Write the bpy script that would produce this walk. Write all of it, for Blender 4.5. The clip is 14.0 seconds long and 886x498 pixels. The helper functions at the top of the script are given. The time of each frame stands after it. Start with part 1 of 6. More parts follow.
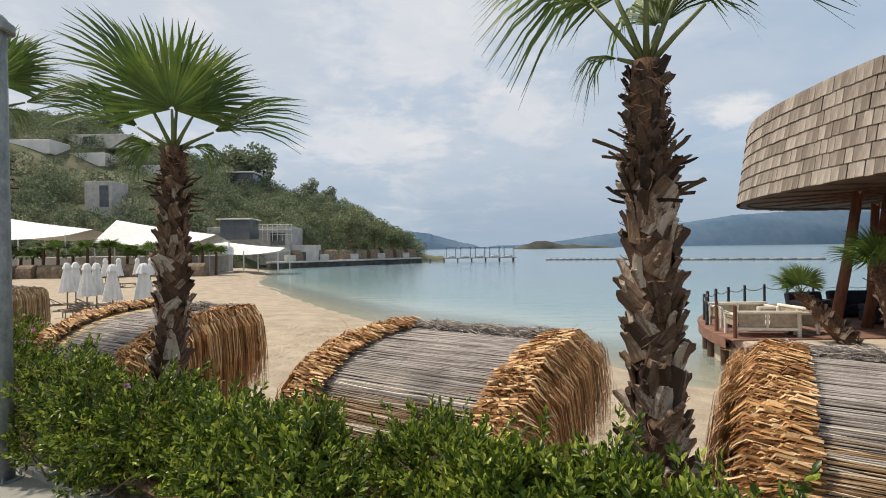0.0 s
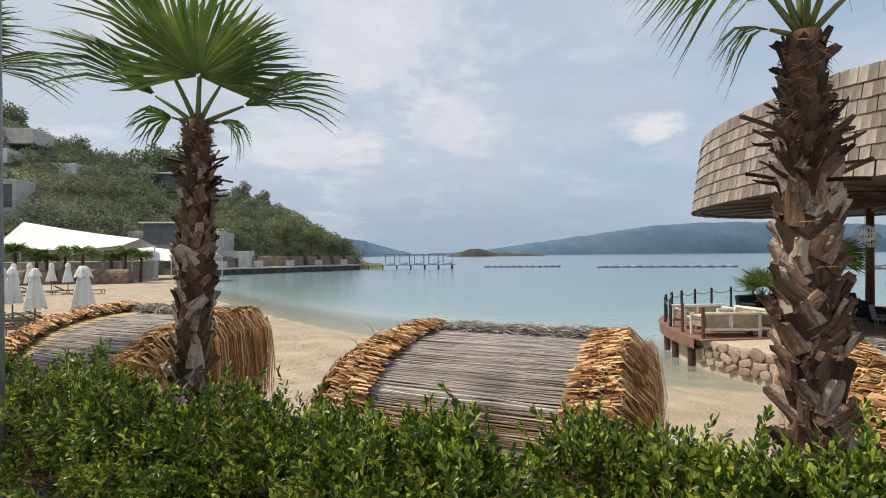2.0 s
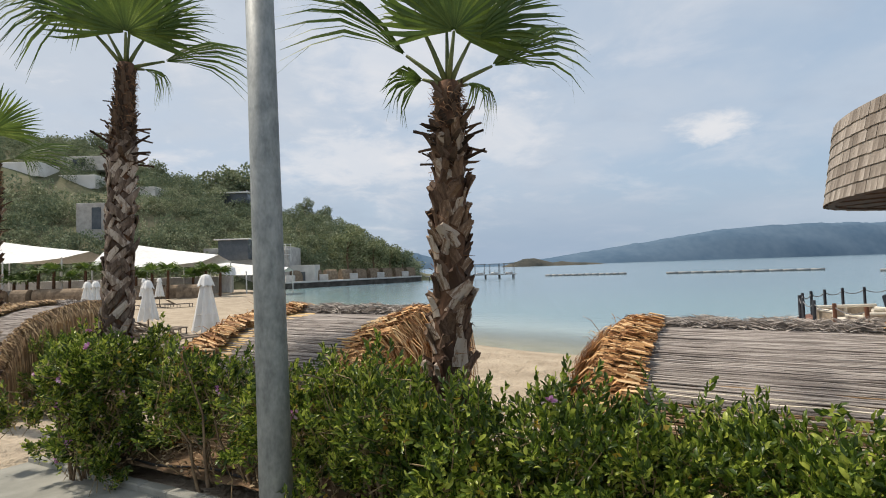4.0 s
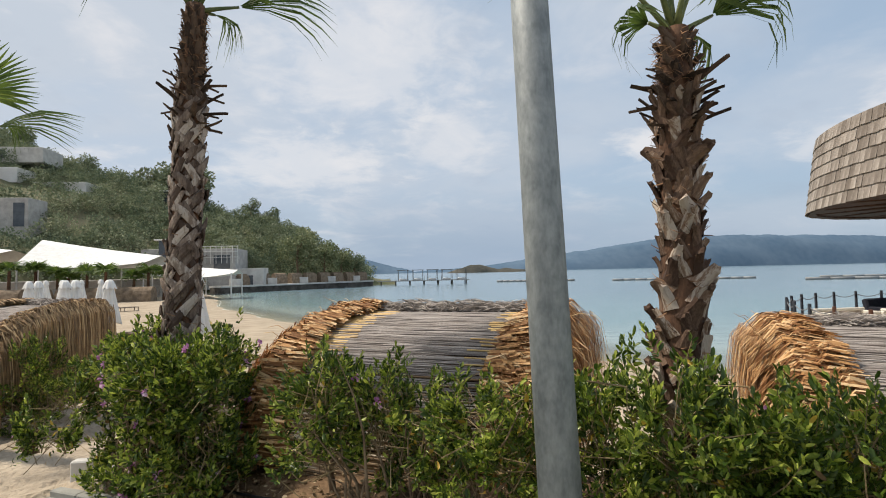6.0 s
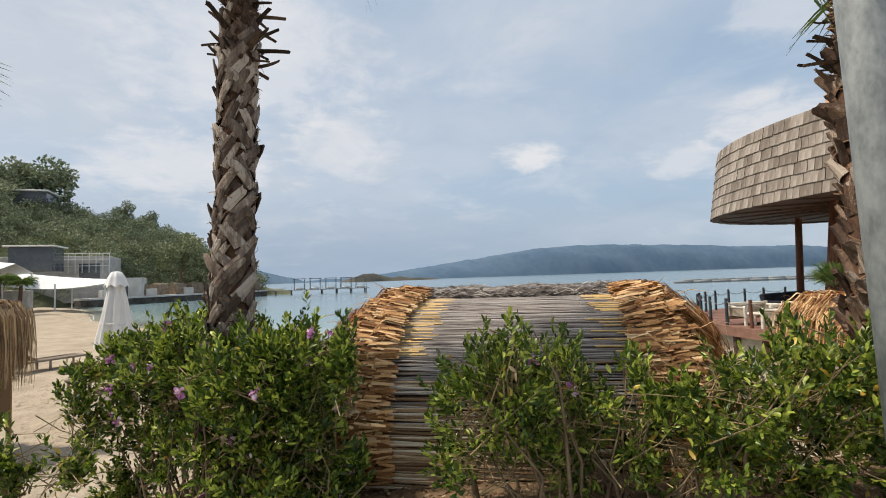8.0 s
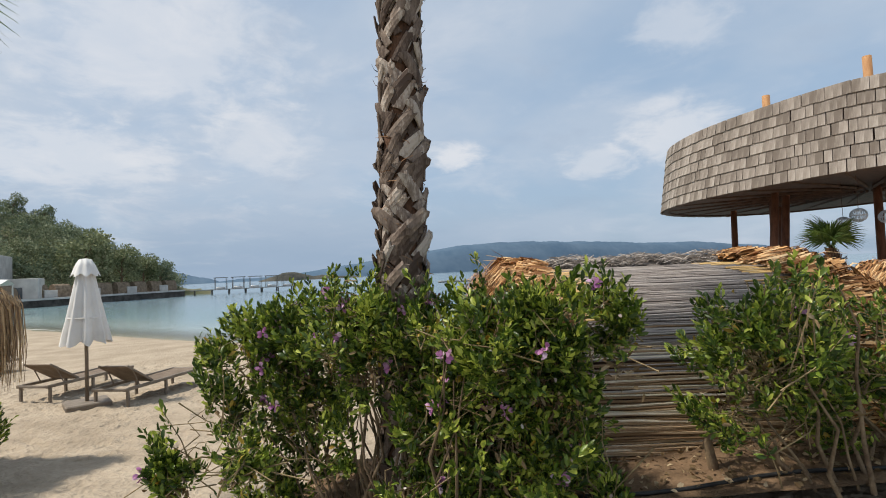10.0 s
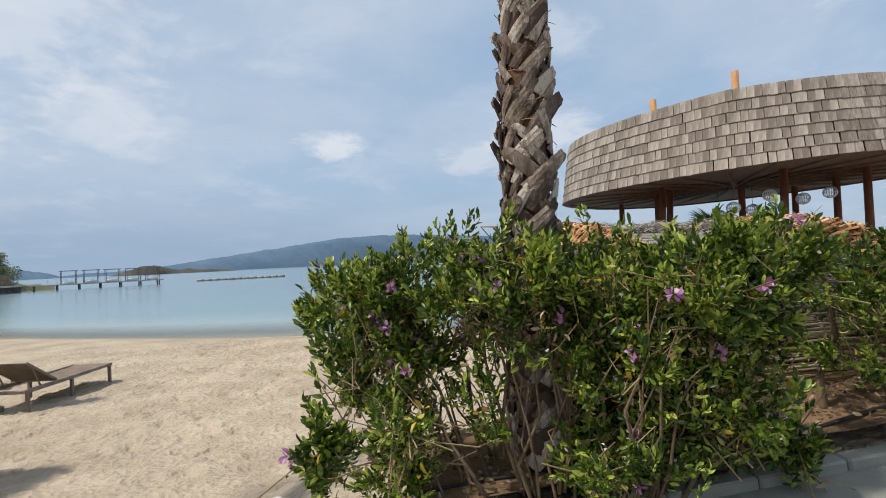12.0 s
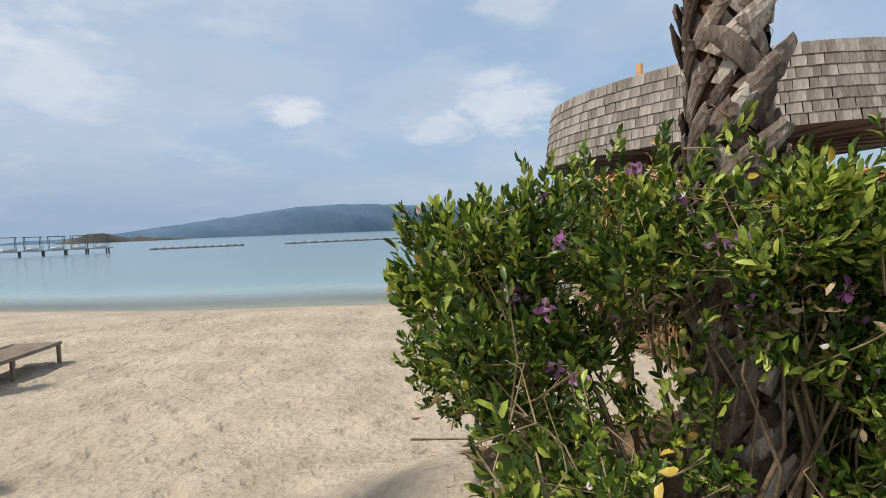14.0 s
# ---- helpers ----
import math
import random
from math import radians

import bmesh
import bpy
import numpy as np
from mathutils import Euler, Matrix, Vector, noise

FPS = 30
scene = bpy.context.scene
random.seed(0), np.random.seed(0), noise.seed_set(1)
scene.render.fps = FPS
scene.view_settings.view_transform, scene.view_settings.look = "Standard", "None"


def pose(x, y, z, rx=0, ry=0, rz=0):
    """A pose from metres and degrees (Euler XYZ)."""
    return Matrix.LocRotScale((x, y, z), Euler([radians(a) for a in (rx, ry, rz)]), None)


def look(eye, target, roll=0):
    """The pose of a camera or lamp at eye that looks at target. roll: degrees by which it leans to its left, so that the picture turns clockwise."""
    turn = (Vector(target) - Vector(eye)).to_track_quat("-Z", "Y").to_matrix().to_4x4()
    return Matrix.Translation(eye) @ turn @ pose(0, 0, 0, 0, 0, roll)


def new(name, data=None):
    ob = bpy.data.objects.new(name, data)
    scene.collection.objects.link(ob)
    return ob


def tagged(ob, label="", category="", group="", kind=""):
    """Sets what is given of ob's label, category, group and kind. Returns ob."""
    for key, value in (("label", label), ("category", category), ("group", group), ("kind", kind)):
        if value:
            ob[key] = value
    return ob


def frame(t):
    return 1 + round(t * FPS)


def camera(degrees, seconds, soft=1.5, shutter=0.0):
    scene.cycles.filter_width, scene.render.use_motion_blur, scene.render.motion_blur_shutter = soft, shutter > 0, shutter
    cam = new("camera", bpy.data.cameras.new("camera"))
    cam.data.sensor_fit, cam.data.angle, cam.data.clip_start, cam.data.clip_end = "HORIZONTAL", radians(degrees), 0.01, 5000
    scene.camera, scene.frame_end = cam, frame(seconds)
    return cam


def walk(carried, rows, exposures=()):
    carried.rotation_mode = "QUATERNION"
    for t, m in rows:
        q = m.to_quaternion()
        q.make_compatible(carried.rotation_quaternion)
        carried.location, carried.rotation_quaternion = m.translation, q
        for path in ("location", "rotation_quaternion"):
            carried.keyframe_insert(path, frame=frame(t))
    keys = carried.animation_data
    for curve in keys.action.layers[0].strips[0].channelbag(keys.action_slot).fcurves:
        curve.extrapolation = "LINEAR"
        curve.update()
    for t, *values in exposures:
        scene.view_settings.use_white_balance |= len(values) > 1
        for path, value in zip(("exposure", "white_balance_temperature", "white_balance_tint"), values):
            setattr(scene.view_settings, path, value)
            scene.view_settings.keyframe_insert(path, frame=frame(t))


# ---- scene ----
cam = camera(81.73, 14.0, soft=1.0)
walk(cam, [
    (0.0, pose(-0.085, -0.070, 2.006, 89.90, 0.77, -0.63)),
    (0.5, pose(-0.383, 0.090, 1.966, 90.27, 0.78, -2.88)),
    (1.0, pose(-0.647, 0.281, 1.945, 90.47, 0.58, -5.33)),
    (1.5, pose(-0.963, 0.380, 1.901, 90.40, 0.39, -7.46)),
    (2.0, pose(-1.333, 0.481, 1.870, 90.66, 0.52, -7.99)),
    (2.5, pose(-1.675, 0.693, 1.823, 90.87, 0.81, -5.85)),
    (3.0, pose(-2.164, 0.885, 1.756, 91.06, 1.16, -3.96)),
    (3.5, pose(-2.662, 1.087, 1.711, 91.48, 1.47, -2.76)),
    (4.0, pose(-3.164, 1.389, 1.640, 92.05, 1.83, -2.07)),
    (4.2, pose(-3.367, 1.492, 1.629, 92.35, 1.94, -2.04)),
    (6.3, pose(-5.240, 2.535, 1.489, 92.57, 1.21, -9.90)),
    (6.5, pose(-5.386, 2.665, 1.460, 92.63, 1.26, -11.07)),
    (7.0, pose(-5.794, 2.914, 1.415, 92.92, 1.52, -14.21)),
    (7.5, pose(-6.240, 3.149, 1.353, 93.08, 1.71, -17.28)),
    (7.7, pose(-6.394, 3.247, 1.325, 93.13, 1.75, -18.49)),
    (9.8, pose(-8.001, 4.374, 1.133, 92.73, 2.56, -27.77)),
    (10.0, pose(-8.161, 4.492, 1.095, 92.57, 2.56, -28.67)),
    (10.5, pose(-8.502, 4.746, 1.036, 92.09, 2.50, -31.47)),
    (11.0, pose(-8.769, 5.056, 0.968, 91.60, 2.67, -35.13)),
    (11.5, pose(-9.045, 5.340, 0.922, 91.38, 2.68, -38.88)),
    (12.0, pose(-9.232, 5.624, 0.897, 91.19, 2.63, -41.95)),
    (12.5, pose(-9.201, 5.949, 0.869, 91.15, 2.48, -44.60)),
    (13.0, pose(-9.169, 6.246, 0.854, 90.20, 2.35, -46.77)),
    (13.5, pose(-9.133, 6.621, 0.851, 88.94, 2.30, -47.05)),
    (14.0, pose(-9.053, 6.966, 0.824, 87.66, 2.18, -46.20)),
], exposures=[(0.0, 0.05, 6900, 11), (4.2, 0.05, 6800, 11), (7.7, 0.06, 6850, 11), (10.0, -0.02, 6550, 10), (14.0, 0.0, 6350, 10)])

# ---- light ----
SUN_ELEV, SUN_AZ = radians(58), radians(-68)      # azimuth measured from +y towards +x
sun_dir = Vector((math.sin(SUN_AZ) * math.cos(SUN_ELEV), math.cos(SUN_AZ) * math.cos(SUN_ELEV), math.sin(SUN_ELEV)))
sun_data = bpy.data.lights.new("sun", "SUN")
sun_data.energy, sun_data.angle, sun_data.color = 4.2, radians(4), (1.0, 0.93, 0.82)
sun = new("sun", sun_data)
sun.matrix_world = look(sun_dir * 50, (0, 0, 0))

world = bpy.data.worlds.new("world")
scene.world = world
world.use_nodes = True
wt = world.node_tree
wn, wl = wt.nodes, wt.links
bg = wn["Background"]
sky = wn.new("ShaderNodeTexSky")
sky.sky_type, sky.sun_disc = "NISHITA", False
sky.sun_elevation, sky.sun_rotation = SUN_ELEV, SUN_AZ
sky.air_density, sky.dust_density, sky.ozone_density = 1.0, 2.5, 1.2


def wmath(op, a, b=0.0, clamp=False):
    n = wn.new("ShaderNodeMath")
    n.operation, n.use_clamp = op, clamp
    for i, v in enumerate((a, b)):
        if isinstance(v, (int, float)):
            n.inputs[i].default_value = v
        else:
            wl.new(v, n.inputs[i])
    return n.outputs[0]


def wmix(fac, a, b, kind="MIX"):
    n = wn.new("ShaderNodeMix")
    n.data_type, n.blend_type = "RGBA", kind
    for sock, v in ((n.inputs[0], fac), (n.inputs[6], a), (n.inputs[7], b)):
        if isinstance(v, (int, float)):
            sock.default_value = v
        elif isinstance(v, tuple):
            sock.default_value = (*v, 1)
        else:
            wl.new(v, sock)
    return n.outputs[2]


def wramp(v, lo, hi):
    n = wn.new("ShaderNodeMapRange")
    n.interpolation_type = "SMOOTHSTEP"
    wl.new(v, n.inputs[0])
    n.inputs[1].default_value, n.inputs[2].default_value = lo, hi
    return n.outputs[0]


tc = wn.new("ShaderNodeTexCoord")
sep = wn.new("ShaderNodeSeparateXYZ")
wl.new(tc.outputs["Generated"], sep.inputs[0])
SX, SY, SZ = sep.outputs
# cloud layer: the sky direction laid onto a plane overhead
den = wmath("ADD", wmath("MAXIMUM", SZ, 0.0), 0.22)
flat = wn.new("ShaderNodeCombineXYZ")
wl.new(wmath("DIVIDE", SX, den), flat.inputs[0])
wl.new(wmath("DIVIDE", SY, den), flat.inputs[1])


def wnoise(scale, detail, rough, offset, distort=0.0):
    m = wn.new("ShaderNodeMapping")
    m.inputs[1].default_value = offset
    wl.new(flat.outputs[0], m.inputs[0])
    n = wn.new("ShaderNodeTexNoise")
    n.inputs["Scale"].default_value, n.inputs["Detail"].default_value = scale, detail
    n.inputs["Roughness"].default_value, n.inputs["Distortion"].default_value = rough, distort
    wl.new(m.outputs[0], n.inputs["Vector"])
    return n.outputs[0]


def blob(direction, size, squash):
    """A soft lump of cloud round a direction, its edge broken by noise."""
    v = Vector(direction).normalized()
    t1 = Vector((v.y, -v.x, 0)).normalized()
    t2 = t1.cross(v)
    total = None
    for axis, k in ((t1, 1.0), (t2, squash)):
        d = wn.new("ShaderNodeVectorMath")
        d.operation = "DOT_PRODUCT"
        wl.new(tc.outputs["Generated"], d.inputs[0])
        d.inputs[1].default_value = axis
        q = wmath("MULTIPLY", wmath("SUBTRACT", d.outputs["Value"], axis.dot(v)), k / size)
        q = wmath("MULTIPLY", q, q)
        total = q if total is None else wmath("ADD", total, q)
    front = wn.new("ShaderNodeVectorMath")
    front.operation = "DOT_PRODUCT"
    wl.new(tc.outputs["Generated"], front.inputs[0])
    front.inputs[1].default_value = v
    soft = wmath("SUBTRACT", 1.0, wmath("SQRT", total))
    return wmath("MULTIPLY", soft, wmath("GREATER_THAN", front.outputs["Value"], 0.3))


n_big, n_mid, n_fine = wnoise(0.9, 5, 0.55, (3.1, 0.4, 0)), wnoise(2.3, 6, 0.6, (7.7, 2.1, 0), 0.4), wnoise(7.0, 5, 0.6, (1.3, 5.2, 0), 0.3)
clear = wmix(1.0, sky.outputs[0], (0.115, 0.112, 0.112), "MULTIPLY")
# thicker veil to the left, thinner to the right
veil = wramp(SX, 0.85, -0.3)
cover = wmath("ADD", wmath("MULTIPLY", wramp(n_big, 0.36, 0.62), 0.6), wmath("MULTIPLY", veil, 0.45), True)
col = wmix(cover, wmix(0.65, clear, (0.43, 0.59, 0.78)), (0.53, 0.61, 0.72))
bright = wmath("MULTIPLY", wramp(n_mid, 0.48, 0.72), wmath("ADD", wmath("MULTIPLY", veil, 0.55), 0.2))
col = wmix(bright, col, (0.74, 0.765, 0.82))
dark = wmath("MULTIPLY", wramp(n_mid, 0.45, 0.28), 0.22)
col = wmix(dark, col, (0.36, 0.44, 0.57))
for direction, size, squash, amount in (((0.494, 0.842, 0.222), 0.085, 2.2, 0.75), ((0.787, 0.573, 0.228), 0.13, 1.6, 0.6),
                                        ((0.70, 0.68, 0.19), 0.10, 2.2, 0.45), ((0.0, 0.92, 0.385), 0.30, 1.8, 0.50),
                                        ((-0.12, 0.972, 0.205), 0.22, 2.6, 0.55), ((0.16, 0.95, 0.25), 0.14, 1.6, 0.4), ((0.75, 0.534, 0.39), 0.10, 1.5, 0.4)):
    b = blob(direction, size, squash)
    b = wmath("ADD", b, wmath("MULTIPLY", wmath("SUBTRACT", n_fine, 0.5), 1.5))
    col = wmix(wmath("MULTIPLY", wramp(b, 0.1, 0.75), amount), col, (0.80, 0.815, 0.85))
# haze and a dull blue band of rain low over the bay
low = wmath("MULTIPLY", wramp(SZ, 0.20, 0.02), wramp(SX, 0.95, 0.25))
low = wmath("MULTIPLY", low, wramp(n_big, 0.25, 0.5))
col = wmix(wmath("MULTIPLY", low, 0.8), col, (0.30, 0.41, 0.56))
wl.new(col, bg.inputs[0])
bg.inputs[1].default_value = 1.0

# ---- materials ----


def mat(name, c1, c2, scale=6.0, rough=0.75, bump=0.3, bump_scale=60.0, vary=0.0, island=False, stretch=(1, 1, 1), c3=None, local=False, spec=0.3, dist=0.01):
    """A surface mixed from two colours by noise at two scales, with fine relief; vary shifts it from piece to piece."""
    m = bpy.data.materials.new(name)
    m.use_nodes = True
    nt = m.node_tree
    N, L = nt.nodes, nt.links
    b = N["Principled BSDF"]
    b.inputs["Roughness"].default_value = rough
    b.inputs["Specular IOR Level"].default_value = spec
    t = N.new("ShaderNodeTexCoord")
    mp = N.new("ShaderNodeMapping")
    mp.inputs[3].default_value = stretch
    if local:
        L.new(t.outputs["Object"], mp.inputs[0])
    else:
        g = N.new("ShaderNodeNewGeometry")
        L.new(g.outputs["Position"], mp.inputs[0])
    n1 = N.new("ShaderNodeTexNoise")
    n1.inputs["Scale"].default_value, n1.inputs["Detail"].default_value = scale, 6
    n2 = N.new("ShaderNodeTexNoise")
    n2.inputs["Scale"].default_value, n2.inputs["Detail"].default_value = bump_scale, 4
    for n in (n1, n2):
        L.new(mp.outputs[0], n.inputs["Vector"])
    f = N.new("ShaderNodeMath")
    f.operation = "ADD"
    L.new(n1.outputs[0], f.inputs[0])
    s2 = N.new("ShaderNodeMath")
    s2.operation = "MULTIPLY_ADD"
    L.new(n2.outputs[0], s2.inputs[0])
    s2.inputs[1].default_value, s2.inputs[2].default_value = 0.5, -0.25
    L.new(s2.outputs[0], f.inputs[1])
    r = N.new("ShaderNodeValToRGB")
    r.color_ramp.elements[0].position, r.color_ramp.elements[1].position = 0.3, 0.7
    r.color_ramp.elements[0].color, r.color_ramp.elements[1].color = (*c1, 1), (*c2, 1)
    if c3:
        e = r.color_ramp.elements.new(0.85)
        e.color = (*c3, 1)
    out = f.outputs[0]
    if vary:
        if island:
            src = N.new("ShaderNodeNewGeometry").outputs["Random Per Island"]
        else:
            src = N.new("ShaderNodeObjectInfo").outputs["Random"]
        v = N.new("ShaderNodeMath")
        v.operation = "MULTIPLY_ADD"
        L.new(src, v.inputs[0])
        v.inputs[1].default_value, v.inputs[2].default_value = vary, -vary / 2
        a = N.new("ShaderNodeMath")
        a.operation = "ADD"
        L.new(out, a.inputs[0])
        L.new(v.outputs[0], a.inputs[1])
        out = a.outputs[0]
    L.new(out, r.inputs[0])
    L.new(r.outputs[0], b.inputs["Base Color"])
    bp = N.new("ShaderNodeBump")
    bp.inputs["Strength"].default_value, bp.inputs["Distance"].default_value = bump, dist
    L.new(n2.outputs[0], bp.inputs["Height"])
    L.new(bp.outputs[0], b.inputs["Normal"])
    return m


def leafy(name, c1, c2, c3, vary=0.9, rough=0.42, trans=0.25, scale=3.0):
    """Leaves: green that differs leaf by leaf, a waxy sheen, and some light let through."""
    m = mat(name, c1, c2, scale, rough, 0.15, 90.0, vary, True, c3=c3, spec=0.4)
    nt = m.node_tree
    N, L = nt.nodes, nt.links
    b, o = N["Principled BSDF"], N["Material Output"]
    tr = N.new("ShaderNodeBsdfTranslucent")
    L.new(b.inputs["Base Color"].links[0].from_socket, tr.inputs[0])
    mx = N.new("ShaderNodeMixShader")
    mx.inputs[0].default_value = trans
    L.new(b.outputs[0], mx.inputs[1])
    L.new(tr.outputs[0], mx.inputs[2])
    L.new(mx.outputs[0], o.inputs[0])
    return m


M_SAND = mat("sand", (0.33, 0.27, 0.20), (0.47, 0.39, 0.295), 1.2, 0.95, 0.75, 13.0, spec=0.1, dist=0.085)
M_SOIL = mat("soil", (0.10, 0.065, 0.04), (0.23, 0.15, 0.09), 5, 0.95, 0.8, 70, spec=0.1)
M_PATH = mat("path_concrete", (0.20, 0.20, 0.175), (0.31, 0.305, 0.27), 2.5, 0.85, 0.3, 120)
M_STRAW = mat("straw", (0.22, 0.095, 0.032), (0.64, 0.355, 0.145), 6, 0.7, 0.3, 90, 0.95, True, c3=(0.72, 0.50, 0.27))
M_STRAW_OLD = mat("old_straw", (0.20, 0.13, 0.075), (0.44, 0.29, 0.15), 6, 0.8, 0.3, 90, 0.9, True, c3=(0.50, 0.36, 0.2))
M_STRAW_FAR = mat("far_straw", (0.13, 0.095, 0.065), (0.30, 0.225, 0.155), 2.2, 0.9, 0.6, 14)
M_RIDGE = mat("weathered_brushwood", (0.13, 0.11, 0.095), (0.34, 0.30, 0.27), 8, 0.9, 0.4, 90, 1.0, True, c3=(0.45, 0.40, 0.35))
M_REED = mat("grey_reed", (0.20, 0.17, 0.15), (0.40, 0.355, 0.32), 3, 0.75, 0.4, 80, 0.6, stretch=(0.5, 3, 3), local=True)
M_REED_WARM = mat("brown_reed", (0.22, 0.135, 0.07), (0.54, 0.39, 0.245), 3, 0.6, 0.4, 80, 1.0, stretch=(0.5, 3, 3), local=True, c3=(0.68, 0.60, 0.47))
M_REED_NEW = mat("yellow_reed", (0.42, 0.25, 0.09), (0.66, 0.45, 0.19), 3, 0.65, 0.3, 80, 0.7, stretch=(0.5, 3, 3), local=True)
M_BAMBOO = mat("bamboo_frame", (0.25, 0.14, 0.06), (0.45, 0.29, 0.14), 5, 0.6, 0.2, 50)
M_TRUNK = mat("palm_trunk", (0.05, 0.028, 0.018), (0.16, 0.085, 0.05), 9, 0.95, 0.9, 55, stretch=(1, 1, 0.5))
M_BOOT = mat("palm_boot", (0.06, 0.034, 0.022), (0.21, 0.135, 0.088), 7, 0.85, 0.6, 45, 0.75, stretch=(3, 3, 0.7), local=True, c3=(0.44, 0.37, 0.30))
M_STRAP = mat("grey_leaf_base", (0.08, 0.055, 0.042), (0.25, 0.195, 0.155), 7, 0.85, 0.5, 45, 0.7, stretch=(3, 3, 0.7), local=True, c3=(0.46, 0.40, 0.34))
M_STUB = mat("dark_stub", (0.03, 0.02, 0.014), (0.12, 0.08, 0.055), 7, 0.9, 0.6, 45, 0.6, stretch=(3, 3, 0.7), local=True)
M_FIBRE = mat("palm_fibre", (0.10, 0.05, 0.025), (0.30, 0.17, 0.09), 9, 0.95, 0.3, 60, 0.8, True)
M_FROND = leafy("palm_leaf", (0.05, 0.095, 0.02), (0.115, 0.175, 0.034), (0.20, 0.27, 0.065), 0.35, 0.58, 0.33)
M_PETIOLE = mat("palm_stalk", (0.07, 0.10, 0.035), (0.17, 0.19, 0.07), 4, 0.5, 0.1, 40)
M_LEAF = leafy("shrub_leaf", (0.04, 0.075, 0.011), (0.18, 0.255, 0.03), (0.42, 0.47, 0.08), 0.95, 0.34, 0.32)
M_LEAF_YELLOW = leafy("yellow_leaf", (0.35, 0.22, 0.03), (0.55, 0.38, 0.05), (0.6, 0.45, 0.1), 0.6)
M_LEAF_DRY = leafy("dry_leaf", (0.13, 0.08, 0.035), (0.3, 0.21, 0.11), (0.45, 0.35, 0.22), 1.0, 0.8, 0.1)
M_STEM = mat("shrub_stem", (0.10, 0.065, 0.04), (0.25, 0.18, 0.11), 12, 0.85, 0.5, 80)
M_TWIG = mat("tan_twig", (0.15, 0.105, 0.055), (0.31, 0.235, 0.12), 12, 0.7, 0.3, 80)
M_FLOWER = leafy("pink_flower", (0.42, 0.16, 0.36), (0.62, 0.33, 0.55), (0.75, 0.6, 0.7), 0.8, 0.6, 0.3)
M_PETAL = leafy("pale_petal", (0.5, 0.40, 0.38), (0.68, 0.58, 0.55), (0.75, 0.70, 0.66), 0.8, 0.6, 0.3)
M_STEEL = mat("galvanised_steel", (0.17, 0.19, 0.195), (0.31, 0.335, 0.335), 14, 0.6, 0.12, 60, stretch=(1, 1, 0.5))
M_STEEL.node_tree.nodes["Principled BSDF"].inputs["Metallic"].default_value = 0.1
M_SHINGLE = mat("weathered_shingle", (0.17, 0.14, 0.115), (0.33, 0.285, 0.245), 3, 0.85, 0.5, 40, 0.5, stretch=(6, 6, 0.8), local=True, c3=(0.42, 0.37, 0.32))
M_SHINGLE_ROW = mat("weathered_shingle_rows", (0.17, 0.14, 0.115), (0.33, 0.285, 0.245), 3, 0.85, 0.5, 40, 0.5, True, stretch=(6, 6, 0.8), local=True, c3=(0.42, 0.37, 0.32))
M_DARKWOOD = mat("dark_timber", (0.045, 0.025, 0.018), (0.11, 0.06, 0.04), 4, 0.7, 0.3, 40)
M_LOG = mat("brown_log", (0.09, 0.038, 0.022), (0.19, 0.08, 0.045), 5, 0.65, 0.3, 40, stretch=(2, 2, 0.4))
M_LOGTOP = mat("new_log", (0.35, 0.17, 0.07), (0.5, 0.28, 0.13), 5, 0.7, 0.3, 40, stretch=(2, 2, 0.4))
M_PIER = mat("grey_pier_timber", (0.10, 0.09, 0.08), (0.20, 0.18, 0.16), 2, 0.85, 0.3, 20)
M_DECK = mat("deck_board", (0.17, 0.085, 0.06), (0.28, 0.15, 0.11), 3, 0.7, 0.2, 40, 0.4)
M_WHITEWOOD = mat("bleached_wood", (0.55, 0.50, 0.42), (0.74, 0.69, 0.6), 5, 0.7, 0.2, 40, 0.3)
M_RATTAN = mat("woven_rattan", (0.25, 0.2, 0.15), (0.42, 0.35, 0.27), 8, 0.8, 0.6, 90)
M_NAVY = mat("dark_cushion", (0.012, 0.014, 0.022), (0.03, 0.033, 0.045), 3, 0.85, 0.2, 60)
M_GREYCHAIR = mat("grey_weave", (0.12, 0.13, 0.13), (0.2, 0.21, 0.2), 9, 0.8, 0.4, 120)
M_ROPE = mat("rope", (0.12, 0.12, 0.13), (0.22, 0.22, 0.22), 20, 0.9, 0.3, 120)
M_POSTBLUE = mat("dark_post", (0.02, 0.025, 0.035), (0.06, 0.065, 0.075), 6, 0.7, 0.2, 60)
M_STONE = mat("rubble_stone", (0.27, 0.19, 0.15), (0.46, 0.35, 0.28), 3, 0.9, 0.7, 30, 0.6, local=True)
M_MORTAR = mat("mortar", (0.42, 0.35, 0.27), (0.55, 0.46, 0.36), 5, 0.95, 0.5, 40)
M_CANVAS = mat("white_canvas", (0.68, 0.67, 0.64), (0.8, 0.8, 0.78), 2.5, 0.85, 0.2, 160)
M_LOUNGE = mat("brown_sling", (0.13, 0.095, 0.065), (0.22, 0.165, 0.12), 6, 0.8, 0.3, 150)
M_LOUNGEFRAME = mat("taupe_frame", (0.16, 0.13, 0.10), (0.25, 0.21, 0.17), 6, 0.6, 0.1, 60)
M_CONCRETE = mat("pale_concrete", (0.42, 0.40, 0.37), (0.58, 0.56, 0.52), 0.8, 0.85, 0.3, 12)
M_GREYWALL = mat("grey_stone_wall", (0.33, 0.31, 0.29), (0.50, 0.48, 0.45), 0.9, 0.9, 0.5, 6)
M_WHITEWALL = mat("white_render", (0.62, 0.60, 0.57), (0.74, 0.72, 0.69), 0.5, 0.8, 0.1, 8)
